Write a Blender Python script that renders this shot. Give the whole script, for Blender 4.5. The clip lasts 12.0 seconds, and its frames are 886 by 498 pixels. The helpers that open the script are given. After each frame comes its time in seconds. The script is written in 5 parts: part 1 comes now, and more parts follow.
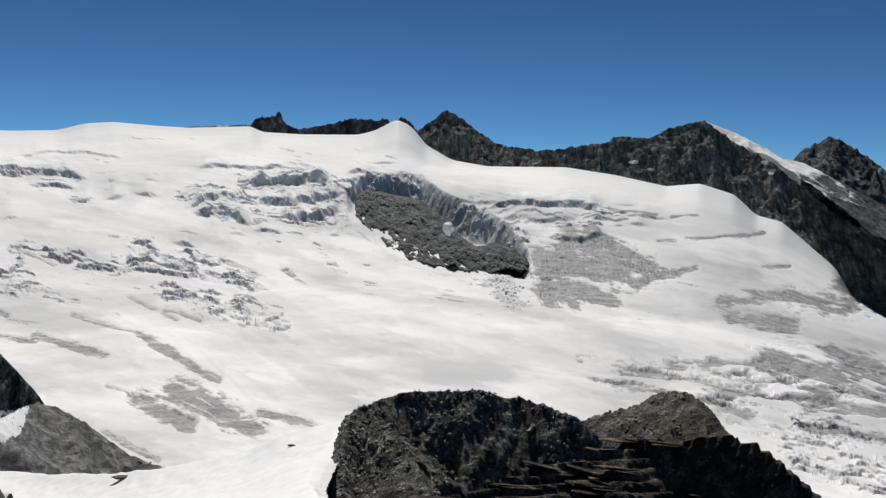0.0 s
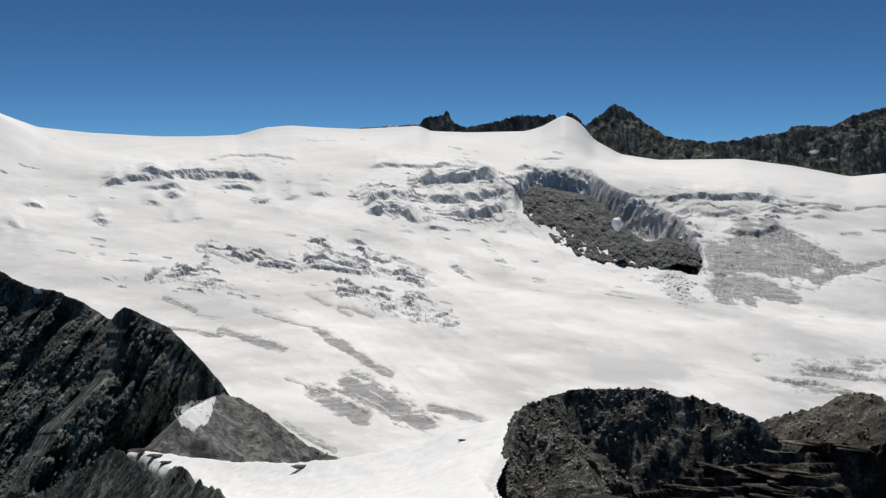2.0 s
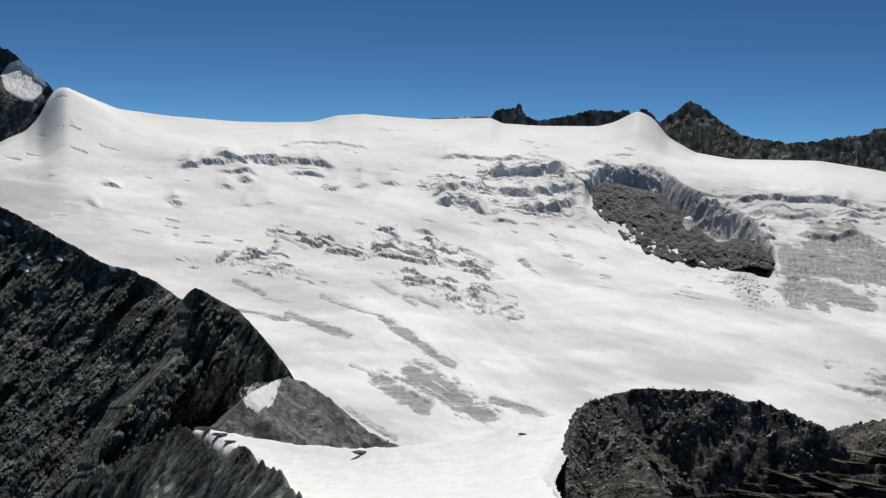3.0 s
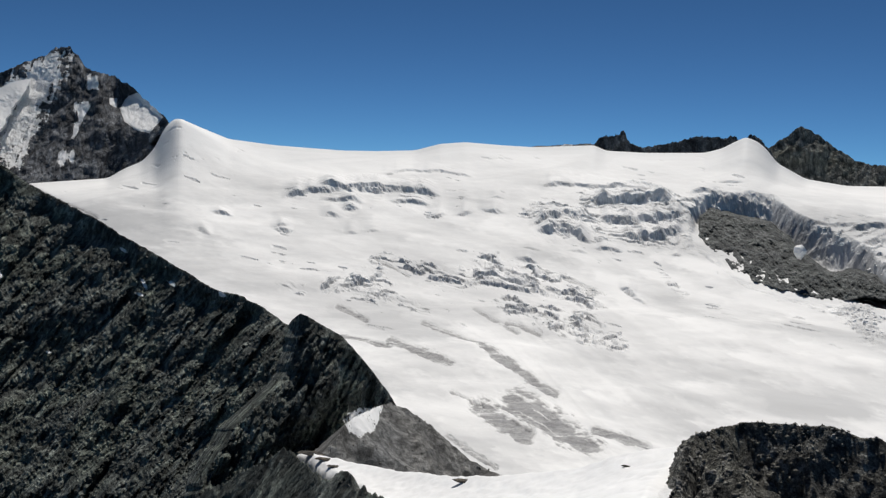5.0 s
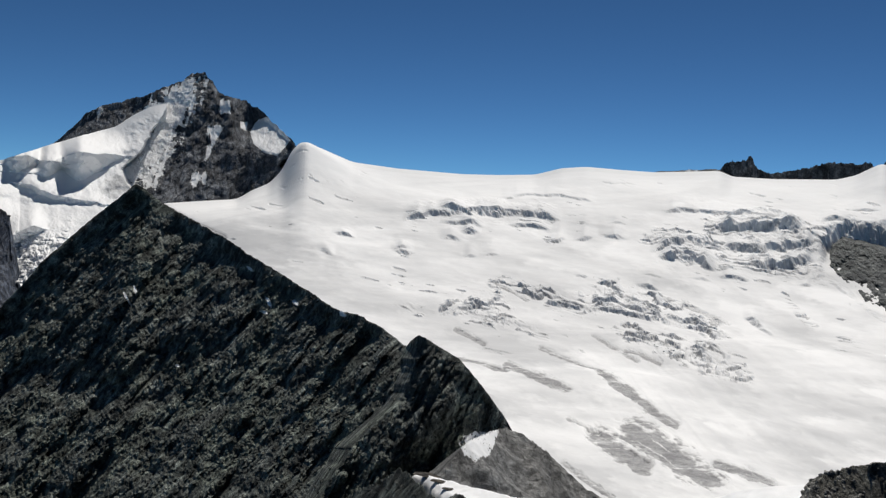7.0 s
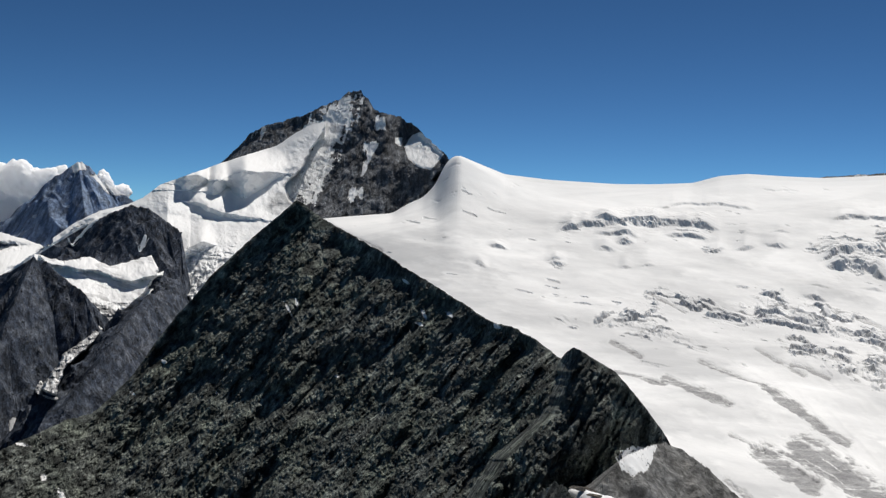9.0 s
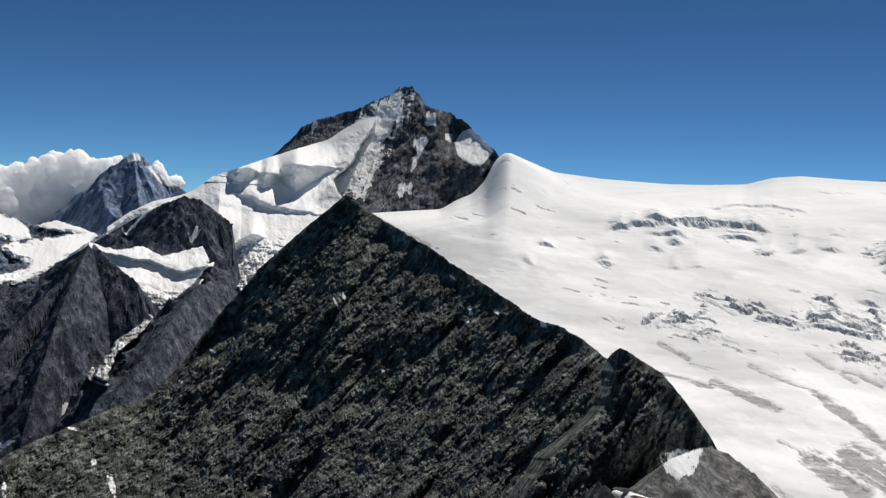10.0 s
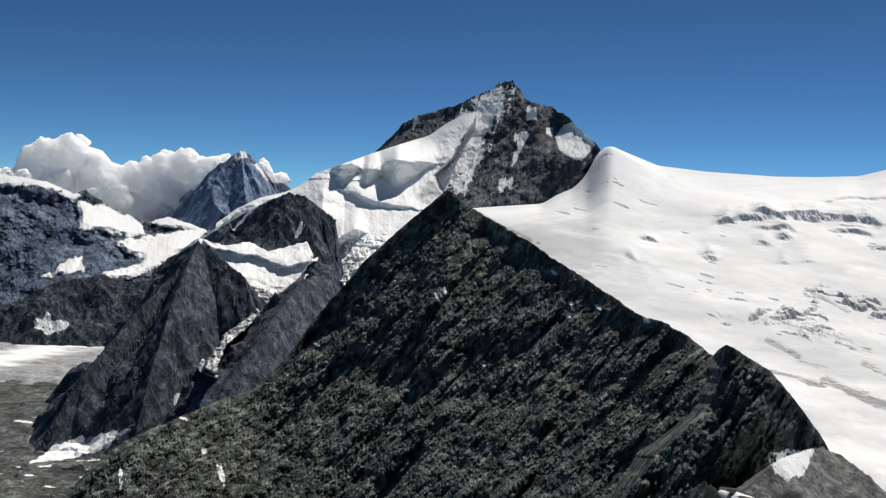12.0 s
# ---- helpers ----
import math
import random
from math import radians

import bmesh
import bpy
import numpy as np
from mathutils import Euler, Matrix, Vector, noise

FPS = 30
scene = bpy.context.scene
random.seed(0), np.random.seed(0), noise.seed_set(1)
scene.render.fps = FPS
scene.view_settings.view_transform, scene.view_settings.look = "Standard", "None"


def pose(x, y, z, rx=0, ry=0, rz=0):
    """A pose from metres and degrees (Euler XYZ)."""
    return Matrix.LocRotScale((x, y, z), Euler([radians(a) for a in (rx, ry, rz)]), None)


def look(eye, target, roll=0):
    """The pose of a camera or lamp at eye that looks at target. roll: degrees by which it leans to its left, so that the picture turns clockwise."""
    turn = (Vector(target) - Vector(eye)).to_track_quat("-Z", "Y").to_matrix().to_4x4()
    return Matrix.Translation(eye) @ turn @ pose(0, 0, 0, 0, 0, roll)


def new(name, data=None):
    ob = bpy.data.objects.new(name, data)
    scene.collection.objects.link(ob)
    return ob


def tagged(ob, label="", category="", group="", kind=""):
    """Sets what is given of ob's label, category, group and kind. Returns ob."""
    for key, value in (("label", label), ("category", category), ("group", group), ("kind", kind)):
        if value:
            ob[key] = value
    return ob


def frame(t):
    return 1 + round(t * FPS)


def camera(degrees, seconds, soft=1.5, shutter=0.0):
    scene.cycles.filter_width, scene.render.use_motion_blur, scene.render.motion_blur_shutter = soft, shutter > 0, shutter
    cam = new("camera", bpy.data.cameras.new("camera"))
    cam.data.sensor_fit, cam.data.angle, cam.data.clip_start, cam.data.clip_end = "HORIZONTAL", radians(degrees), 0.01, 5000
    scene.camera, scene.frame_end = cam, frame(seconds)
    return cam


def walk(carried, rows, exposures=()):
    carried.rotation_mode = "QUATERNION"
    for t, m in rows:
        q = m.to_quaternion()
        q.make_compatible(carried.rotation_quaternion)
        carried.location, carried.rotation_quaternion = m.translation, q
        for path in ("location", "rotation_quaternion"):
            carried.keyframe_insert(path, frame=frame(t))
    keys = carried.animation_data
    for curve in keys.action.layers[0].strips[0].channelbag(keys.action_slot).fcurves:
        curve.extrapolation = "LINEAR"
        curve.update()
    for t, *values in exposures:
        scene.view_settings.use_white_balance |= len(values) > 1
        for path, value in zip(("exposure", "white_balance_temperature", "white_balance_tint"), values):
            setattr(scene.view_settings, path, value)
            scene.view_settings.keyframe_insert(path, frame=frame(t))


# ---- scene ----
cam = camera(48.0, 12.0, soft=1.35)
EYE = 480.0
ROWS = [
    (0, 4.71, -3.22, -1.15),
    (0.5, 7.58, -3.63, -0.35),
    (1, 9.93, -3.44, 0.55),
    (1.5, 11.95, -3.44, -0.90),
    (2, 14.31, -3.53, -0.11),
    (2.5, 17.18, -3.86, -0.81),
    (2.7, 17.71, -4.11, -1.36),
    (4.3, 20.87, -2.76, -2.55),
    (4.5, 21.75, -2.85, -2.38),
    (5, 24.18, -2.67, -1.85),
    (5.5, 26.20, -2.35, -1.80),
    (6, 28.01, -2.08, -2.44),
    (6.5, 29.00, -1.74, -3.06),
    (7, 31.06, -1.57, -2.66),
    (8.8, 39.19, -0.97, -1.95),
    (9, 39.86, -1.23, -1.86),
    (9.5, 41.79, -1.34, -2.51),
    (10, 42.64, -1.55, -3.01),
    (10.5, 43.88, -1.68, -3.03),
    (11, 45.42, -1.93, -2.94),
    (11.5, 46.87, -2.05, -2.81),
    (12, 48.44, -2.13, -2.71),
]
walk(cam, [(t, pose(0, 0, EYE, 90 + pitch, roll, yaw)) for t, yaw, pitch, roll in ROWS],
     [(0.0, -0.09), (2.5, -0.11), (5.5, -0.07), (9.0, 0.03), (12.0, 0.14)])

# ---- sky, sun ----
SUN_AZ, SUN_EL = 14.0, 57.0
world = bpy.data.worlds.new("world")
scene.world = world
world.use_nodes = True
wn = world.node_tree
sky = wn.nodes.new("ShaderNodeTexSky")
sky.sky_type = "NISHITA"
sky.sun_disc = False
sky.sun_elevation = radians(SUN_EL)
sky.sun_rotation = radians(-SUN_AZ)
sky.altitude = 8000
sky.air_density = 1.0
sky.dust_density = 0.0
sky.ozone_density = 2.0
deep = wn.nodes.new("ShaderNodeGamma")
deep.inputs["Gamma"].default_value = 1.35
tint = wn.nodes.new("ShaderNodeMix")
tint.data_type, tint.blend_type = "RGBA", "MULTIPLY"
tint.inputs[0].default_value = 1.0
tint.inputs[7].default_value = (0.68, 0.97, 0.95, 1)
wn.links.new(sky.outputs[0], deep.inputs["Color"])
wn.links.new(deep.outputs[0], tint.inputs[6])
wn.links.new(tint.outputs[2], wn.nodes["Background"].inputs[0])
wn.nodes["Background"].inputs[1].default_value = 0.037
sun = new("sun", bpy.data.lights.new("sun", "SUN"))
sun.data.energy = 4.0
sun.data.angle = radians(0.53)
sun.data.color = (1.0, 0.96, 0.90)
sun_way = Vector((-math.sin(radians(SUN_AZ)) * math.cos(radians(SUN_EL)), math.cos(radians(SUN_AZ)) * math.cos(radians(SUN_EL)), math.sin(radians(SUN_EL))))
sun.matrix_world = look(Vector((0, 0, EYE + 900)) + sun_way * 100, Vector((0, 0, EYE + 900)))


# ---- materials ----
def nodes_of(name):
    m = bpy.data.materials.new(name)
    m.use_nodes = True
    return m, m.node_tree, m.node_tree.nodes["Principled BSDF"]


def noise_tex(nt, scale, detail=6.0, rough=0.6, stretch=None, distortion=0.0, kind="NOISE"):
    geo = nt.nodes.new("ShaderNodeNewGeometry")
    src = geo.outputs["Position"]
    if stretch:
        mp = nt.nodes.new("ShaderNodeMapping")
        mp.vector_type = "TEXTURE"
        mp.inputs["Rotation"].default_value = Vector(stretch[:3]).to_track_quat("X", "Z").to_euler()
        mp.inputs["Scale"].default_value = (stretch[3], 1, 1)
        nt.links.new(src, mp.inputs["Vector"])
        src = mp.outputs[0]
    if kind == "NOISE":
        n = nt.nodes.new("ShaderNodeTexNoise")
        n.inputs["Detail"].default_value = detail
        n.inputs["Roughness"].default_value = rough
        n.inputs["Distortion"].default_value = distortion
        out = n.outputs["Fac"]
    else:
        n = nt.nodes.new("ShaderNodeTexVoronoi")
        out = n.outputs["Distance"]
    n.inputs["Scale"].default_value = scale
    nt.links.new(src, n.inputs["Vector"])
    return out


def ramp(nt, src, stops):
    r = nt.nodes.new("ShaderNodeValToRGB")
    els = r.color_ramp.elements
    while len(els) < len(stops):
        els.new(0.5)
    for e, (p, c) in zip(els, stops):
        e.position = p
        e.color = (*c, 1) if len(c) == 3 else (c[0], c[0], c[0], 1)
    nt.links.new(src, r.inputs[0])
    return r.outputs[0]


def mix(nt, fac, a, b, blend="MIX"):
    m = nt.nodes.new("ShaderNodeMix")
    m.data_type = "RGBA"
    m.blend_type = blend
    for k, v in ((0, fac), (6, a), (7, b)):
        if isinstance(v, (int, float)):
            m.inputs[k].default_value = v
        elif isinstance(v, tuple):
            m.inputs[k].default_value = (*v, 1)
        else:
            nt.links.new(v, m.inputs[k])
    return m.outputs[2]


def maths(nt, op, a, b=0.0):
    m = nt.nodes.new("ShaderNodeMath")
    m.operation = op
    m.use_clamp = False
    for k, v in ((0, a), (1, b)):
        if isinstance(v, (int, float)):
            m.inputs[k].default_value = v
        else:
            nt.links.new(v, m.inputs[k])
    return m.outputs[0]


def bump(nt, height, distance, strength=1.0, before=None):
    b = nt.nodes.new("ShaderNodeBump")
    b.inputs["Distance"].default_value = distance
    b.inputs["Strength"].default_value = strength
    nt.links.new(height, b.inputs["Height"])
    if before:
        nt.links.new(before, b.inputs["Normal"])
    return b.outputs[0]


def attribute(nt, name):
    a = nt.nodes.new("ShaderNodeAttribute")
    a.attribute_name = name
    return a.outputs["Fac"]


SNOW, SNOW_DIM = (0.89, 0.89, 0.885), (0.56, 0.565, 0.57)


def mountain_material(name, size, dark, mid, light, warm, snow=SNOW, relief=1.0, bedding=(0.1, -0.5, -0.8, 4.0), speckle=0.95):
    """Rock with strata and scree, and snow where the snow attribute says. size: metres of the coarse grain."""
    m, nt, bsdf = nodes_of(name)
    coarse = noise_tex(nt, 1.0 / size, 8, 0.62, distortion=0.4)
    fine = noise_tex(nt, 9.0 / size, 8, 0.7)
    strata = noise_tex(nt, 3.0 / size, 6, 0.65, stretch=bedding, distortion=0.5)
    big = noise_tex(nt, 0.22 / size, 4, 0.5)
    rock = ramp(nt, coarse, [(0.38, dark), (0.50, mid), (0.64, light)])
    rock = mix(nt, ramp(nt, big, [(0.44, (0,)), (0.58, (1,))]), rock, warm, "MULTIPLY")
    rock = mix(nt, 0.9, rock, ramp(nt, strata, [(0.40, (0.42,)), (0.50, (0.9,)), (0.60, (1.5,))]), "MULTIPLY")
    rock = mix(nt, speckle, rock, ramp(nt, fine, [(0.38, (0.35,)), (0.52, (0.9,)), (0.66, (2.3,))]), "MULTIPLY")
    s = attribute(nt, "snow")
    edge = maths(nt, "ADD", s, maths(nt, "MULTIPLY", maths(nt, "SUBTRACT", fine, 0.5), 0.55))
    cover = ramp(nt, edge, [(0.44, (0,)), (0.56, (1,))])
    nt.links.new(mix(nt, cover, rock, snow), bsdf.inputs["Base Color"])
    bsdf.inputs["Roughness"].default_value = 0.85
    bsdf.inputs["Specular IOR Level"].default_value = 0.25
    h = maths(nt, "ADD", coarse, maths(nt, "MULTIPLY", fine, 0.25))
    h = maths(nt, "ADD", h, maths(nt, "MULTIPLY", strata, 0.4))
    h = maths(nt, "MULTIPLY", h, maths(nt, "SUBTRACT", 1.15, cover))
    nt.links.new(bump(nt, h, 0.22 * size * relief), bsdf.inputs["Normal"])
    return m


def snow_material(name, size, streak, relief=1.0):
    """Old summer snow with dirt bands and bare grey ice where the ice attribute says."""
    m, nt, bsdf = nodes_of(name)
    broad = noise_tex(nt, 0.11 / size, 5, 0.55, stretch=streak, distortion=1.4)
    fine = noise_tex(nt, 2.4 / size, 7, 0.65)
    grain = noise_tex(nt, 0.8 / size, 6, 0.7, stretch=(1, 0.3, 0, 2.5))
    dirt = maths(nt, "ADD", attribute(nt, "dirt"), maths(nt, "MULTIPLY", maths(nt, "SUBTRACT", broad, 0.5), 0.7))
    clean = mix(nt, ramp(nt, dirt, [(0.05, (0,)), (1.0, (1,))]), SNOW, SNOW_DIM)
    i = attribute(nt, "ice")
    edge = maths(nt, "ADD", i, maths(nt, "MULTIPLY", maths(nt, "SUBTRACT", fine, 0.5), 0.5))
    cover = ramp(nt, edge, [(0.30, (0,)), (0.76, (1,))])
    ice = mix(nt, 0.45, ramp(nt, grain, [(0.36, (0.23, 0.23, 0.235)), (0.50, (0.33, 0.33, 0.333)), (0.66, (0.47, 0.47, 0.475))]), ramp(nt, fine, [(0.38, (0.65,)), (0.62, (1.3,))]), "MULTIPLY")
    nt.links.new(mix(nt, cover, clean, ice), bsdf.inputs["Base Color"])
    bsdf.inputs["Roughness"].default_value = 0.7
    bsdf.inputs["Specular IOR Level"].default_value = 0.3
    h = maths(nt, "ADD", maths(nt, "MULTIPLY", fine, maths(nt, "ADD", maths(nt, "MULTIPLY", cover, 1.6), 0.25)), maths(nt, "MULTIPLY", grain, 0.5))
    nt.links.new(bump(nt, h, 0.06 * size * relief), bsdf.inputs["Normal"])
    return m


glacier_mat = snow_material("glacier_snow", 14.0, (-0.75, -0.6, -0.15, 3.5))
near_snow_mat = snow_material("saddle_snow", 0.55, (1.0, 0.5, 0.0, 3.0), 2.4)
# GREY leans to blue: a little distance haze is mixed into the rock colour
GREY = ((0.036, 0.042, 0.050), (0.085, 0.094, 0.104), (0.19, 0.20, 0.21), (0.94, 0.98, 1.0))
OLIVE = ((0.020, 0.024, 0.022), (0.088, 0.098, 0.091), (0.25, 0.27, 0.243), (0.97, 1.0, 0.92))
# the blue of distance haze, painted into the rock of the massif
HAZE_BLUE = ((0.060, 0.088, 0.140), (0.105, 0.140, 0.20), (0.20, 0.24, 0.31), (0.92, 0.96, 1.0))
ridge_mat = mountain_material("ridge_rock", 10.0, *OLIVE, relief=1.0, bedding=(-0.35, -0.70, -0.62, 5.0), speckle=0.6)
far_mat = mountain_material("far_rock", 60.0, *GREY, relief=1.3, speckle=0.6)
peak_mat = mountain_material("peak_rock", 45.0, (0.045, 0.050, 0.060), (0.090, 0.098, 0.112), (0.18, 0.19, 0.205), (0.96, 0.98, 1.0), relief=0.7, speckle=0.5, bedding=(0.5, -0.4, -0.8, 4.0))
pyramid_mat = mountain_material("pyramid_rock", 30.0, (0.060, 0.065, 0.060), (0.135, 0.140, 0.128), (0.24, 0.245, 0.225), (1.0, 1.0, 0.92), relief=0.8, speckle=0.5)
island_mat = mountain_material("island_rock", 24.0, (0.040, 0.045, 0.047), (0.085, 0.091, 0.092), (0.165, 0.172, 0.170), (0.98, 1.0, 0.97), relief=0.8, speckle=0.5)
# mid-distance rock, its navy painted in for haze and blue shade
navy_haze_mat = mountain_material("navy_haze_rock", 26.0, (0.020, 0.029, 0.046), (0.052, 0.064, 0.090), (0.125, 0.138, 0.165), (0.94, 0.97, 1.0), relief=0.9, speckle=0.55)
# horn and massif: haze is put into the base colours as pale blue
hazed_horn_mat = mountain_material("hazed_horn_rock", 100.0, (0.14, 0.195, 0.30), (0.17, 0.23, 0.34), (0.23, 0.29, 0.39), (0.94, 0.97, 1.0), relief=0.5, speckle=0.3)
hazed_blue_mat = mountain_material("hazed_distant_rock", 100.0, *HAZE_BLUE, relief=1.2, speckle=0.5)
knob_mat = mountain_material("knob_rock", 1.4, (0.045, 0.046, 0.045), (0.125, 0.124, 0.114), (0.26, 0.26, 0.24), (1.0, 0.98, 0.90), relief=1.5, bedding=(0.3, 0.2, -0.8, 3.0))
slab_mat = mountain_material("slab_rock", 1.2, (0.018, 0.016, 0.014), (0.060, 0.053, 0.044), (0.17, 0.15, 0.12), (1.0, 0.86, 0.68), relief=1.3, bedding=(1.0, 0.2, 0.12, 6.0))
brown_mat = mountain_material("brown_rock", 1.4, (0.045, 0.042, 0.036), (0.105, 0.098, 0.082), (0.19, 0.178, 0.15), (1.0, 0.95, 0.78), relief=1.0, bedding=(1.0, 0.2, 0.12, 5.0), speckle=0.7)
ground_mat = mountain_material("valley_scree", 60.0, (0.070, 0.076, 0.074), (0.115, 0.122, 0.116), (0.18, 0.19, 0.18), (0.95, 0.97, 0.92), speckle=0.5)
moraine_mat = mountain_material("moraine", 8.0, (0.105, 0.105, 0.105), (0.165, 0.165, 0.162), (0.25, 0.25, 0.245), (1.0, 0.98, 0.95), speckle=0.35, relief=0.4, bedding=(-0.6, -0.5, -0.6, 6.0))

stone_mat = mountain_material("scree_stone", 0.9, (0.07, 0.07, 0.066), (0.18, 0.178, 0.168), (0.33, 0.325, 0.305), (1.0, 0.97, 0.88), speckle=0.5)
crag_mat = mountain_material("crag_stone", 6.0, (0.022, 0.024, 0.025), (0.064, 0.066, 0.064), (0.15, 0.15, 0.14), (1.0, 1.0, 0.88), speckle=0.6)

# ---- terrain tools ----
rng = np.random.default_rng(7)
LATTICE = rng.random((256, 256))


def value_noise(x, y):
    xi, yi = np.floor(x).astype(int), np.floor(y).astype(int)
    u, v = x - xi, y - yi
    u, v = u * u * u * (u * (6 * u - 15) + 10), v * v * v * (v * (6 * v - 15) + 10)
    a, b = LATTICE[xi & 255, yi & 255], LATTICE[(xi + 1) & 255, yi & 255]
    c, d = LATTICE[xi & 255, (yi + 1) & 255], LATTICE[(xi + 1) & 255, (yi + 1) & 255]
    return (a + (b - a) * u) * (1 - v) + (c + (d - c) * u) * v


def fbm(x, y, octaves=5, gain=0.5, ridged=False):
    """Fractal noise, -1 to 1."""
    total, amp, norm = 0, 1.0, 0
    for k in range(octaves):
        n = value_noise(x * 2 ** k + 17.3 * k, y * 2 ** k + 5.1 * k) * 2 - 1
        total = total + amp * ((1 - 2 * np.abs(n)) if ridged else n)
        norm += amp
        amp *= gain
    return total / norm


# the chart of the panorama: its azimuths run to the left, and 1 degree of it is 0.84 degrees of the true bearing
def bearing(az):
    """The true bearing, in degrees to the left of north, of an azimuth on the chart."""
    return 4.40 + 0.842 * az


def lift(az, el):
    """The true elevation of a place on the chart."""
    return -0.308 - 0.006 * az + 0.85 * el


def charted(az, el):
    """The chart's elevation of a true elevation."""
    return (el + 0.308 + 0.006 * az) / 0.85


def at(az, el, r):
    """The place at an azimuth and elevation on the chart, and a distance from the summit."""
    a = radians(bearing(az))
    return (-math.sin(a) * r, math.cos(a) * r, EYE + math.tan(radians(lift(az, el))) * r)


def step(a, b, x):
    t = np.clip((x - a) / (b - a), 0, 1)
    return t * t * (3 - 2 * t)


def crest(x, y, points, left, right):
    """Height of a ridge along points (x, y, z), falling off by the slopes left and right of its way, and the distance from it."""
    best, away = np.full(x.shape, -1e9), np.full(x.shape, 1e9)
    for (x0, y0, z0), (x1, y1, z1) in zip(points[:-1], points[1:]):
        dx, dy = x1 - x0, y1 - y0
        t = np.clip(((x - x0) * dx + (y - y0) * dy) / (dx * dx + dy * dy), 0, 1)
        ox, oy = x - x0 - t * dx, y - y0 - t * dy
        side, d = dx * oy - dy * ox, np.hypot(ox, oy)
        z = z0 + t * (z1 - z0) - d * np.where(side > 0, left, right)
        away = np.where(z > best, d, away)
        best = np.maximum(best, z)
    return best, away


def sheet(name, x, y, z, material, smooth=False, keep=None, **layers):
    """A grid of places as one mesh object, with float attributes."""
    n, m = x.shape
    me = bpy.data.meshes.new(name)
    co = np.stack([x, y, z], -1).reshape(-1, 3).astype(np.float32)
    i = (np.arange(n - 1)[:, None] * m + np.arange(m - 1)[None]).ravel()
    quads = np.stack([i, i + 1, i + m + 1, i + m], 1)
    if keep is not None:
        quads = quads[keep.ravel()[quads].all(1)]
    me.vertices.add(len(co))
    me.vertices.foreach_set("co", co.ravel())
    me.loops.add(quads.size)
    me.loops.foreach_set("vertex_index", quads.ravel().astype(np.int32))
    me.polygons.add(len(quads))
    me.polygons.foreach_set("loop_start", np.arange(0, quads.size, 4, dtype=np.int32))
    me.polygons.foreach_set("use_smooth", np.full(len(quads), smooth))
    for key, values in layers.items():
        me.attributes.new(key, "FLOAT", "POINT").data.foreach_set("value", np.broadcast_to(values, x.shape).astype(np.float32).ravel())
    me.materials.append(material)
    me.update()
    me.validate()
    return new(name, me)


def polar(az0, az1, n, r0, r1, m):
    """A grid over a sector: azimuths against distances that grow by a steady factor."""
    az = np.linspace(az0, az1, n)[:, None]
    a = np.radians(bearing(az))
    r = np.geomspace(r0, r1, m)[None]
    return -np.sin(a) * r, np.cos(a) * r, az + 0 * r, r + 0 * a


def height_of(lines, floor, rough, scale, spikes, grain=(1.0, 0.0, 0.0, 1.0), beds=None):
    """The height of a mountain of ridges, smooth at its crests and rougher below; grain turns and stretches its ribs."""
    ridges = [([at(*p) for p in points], left, right) for points, left, right in lines]

    def height(x, y):
        z, away = np.full(x.shape, float(floor) + EYE), np.full(x.shape, 1e9)
        for points, left, right in ridges:
            c, d = crest(x, y, points, left, right)
            away = np.where(c > z, d, away)
            z = np.maximum(z, c)
        u, v = (grain[0] * x + grain[1] * y) / scale, (grain[2] * x + grain[3] * y) / scale
        u, v = u + 0.25 * fbm(u, v + 7, 3), v + 0.25 * fbm(u + 5, v, 3)
        gate = 0.12 + 0.88 * step(0, scale * 0.7, away)
        z = z + gate * rough * (0.95 * (fbm(u, v, 3, 0.45, True) - 0.30) + 0.22 * fbm(u * 4, v * 4, 5, 0.5)) + spikes * fbm(x / (scale * 0.14), y / (scale * 0.14), 3, 0.6)
        if beds:
            q = (z + beds[1] * x + beds[2] * y) / beds[0] + 0.7 * fbm(x / (beds[0] * 9), y / (beds[0] * 9), 3)
            part = q - np.floor(q)
            z = z + beds[0] * (step(0.45, 0.95, part) - part) * beds[3]
        return z

    return height


def seen_at(height, az, el, r0, r1):
    """Where the way from the summit at that azimuth and elevation first meets a mountain."""
    r = np.linspace(r0, r1, 4000)
    a = radians(bearing(az))
    x, y = -math.sin(a) * r, math.cos(a) * r
    hit = np.nonzero(height(x, y) > EYE + math.tan(radians(lift(az, el))) * r)[0]
    i = hit[0] if len(hit) else -1
    return x[i], y[i], r[i]


def inside(x, y, points):
    """Signed distance to a polygon, inside positive."""
    d, odd = np.full(x.shape, 1e9), np.zeros(x.shape, bool)
    for (x0, y0), (x1, y1) in zip(points, points[1:] + points[:1]):
        dx, dy = x1 - x0, y1 - y0
        t = np.clip(((x - x0) * dx + (y - y0) * dy) / (dx * dx + dy * dy + 1e-12), 0, 1)
        d = np.minimum(d, np.hypot(x - x0 - t * dx, y - y0 - t * dy))
        odd ^= ((y0 > y) != (y1 > y)) & (x < dx * (y - y0) / (dy + 1e-12) + x0)
    return np.where(odd, d, -d)

# ---- ground sheet to the horizon ----
gx, gy, _, gr = polar(-220, 207.6, 241, 0.02, 4950, 140)
gz = -1.7 - 0.40 * gr
gz = np.where(gr < 60, gz, -25.1 - 0.75 * (gr - 60))
gz = np.maximum(gz, -425 + 14 * fbm(gx / 400, gy / 400, 5))
gz = gz + np.minimum(gr * 0.02, 6) * fbm(gx / 40, gy / 40, 5)
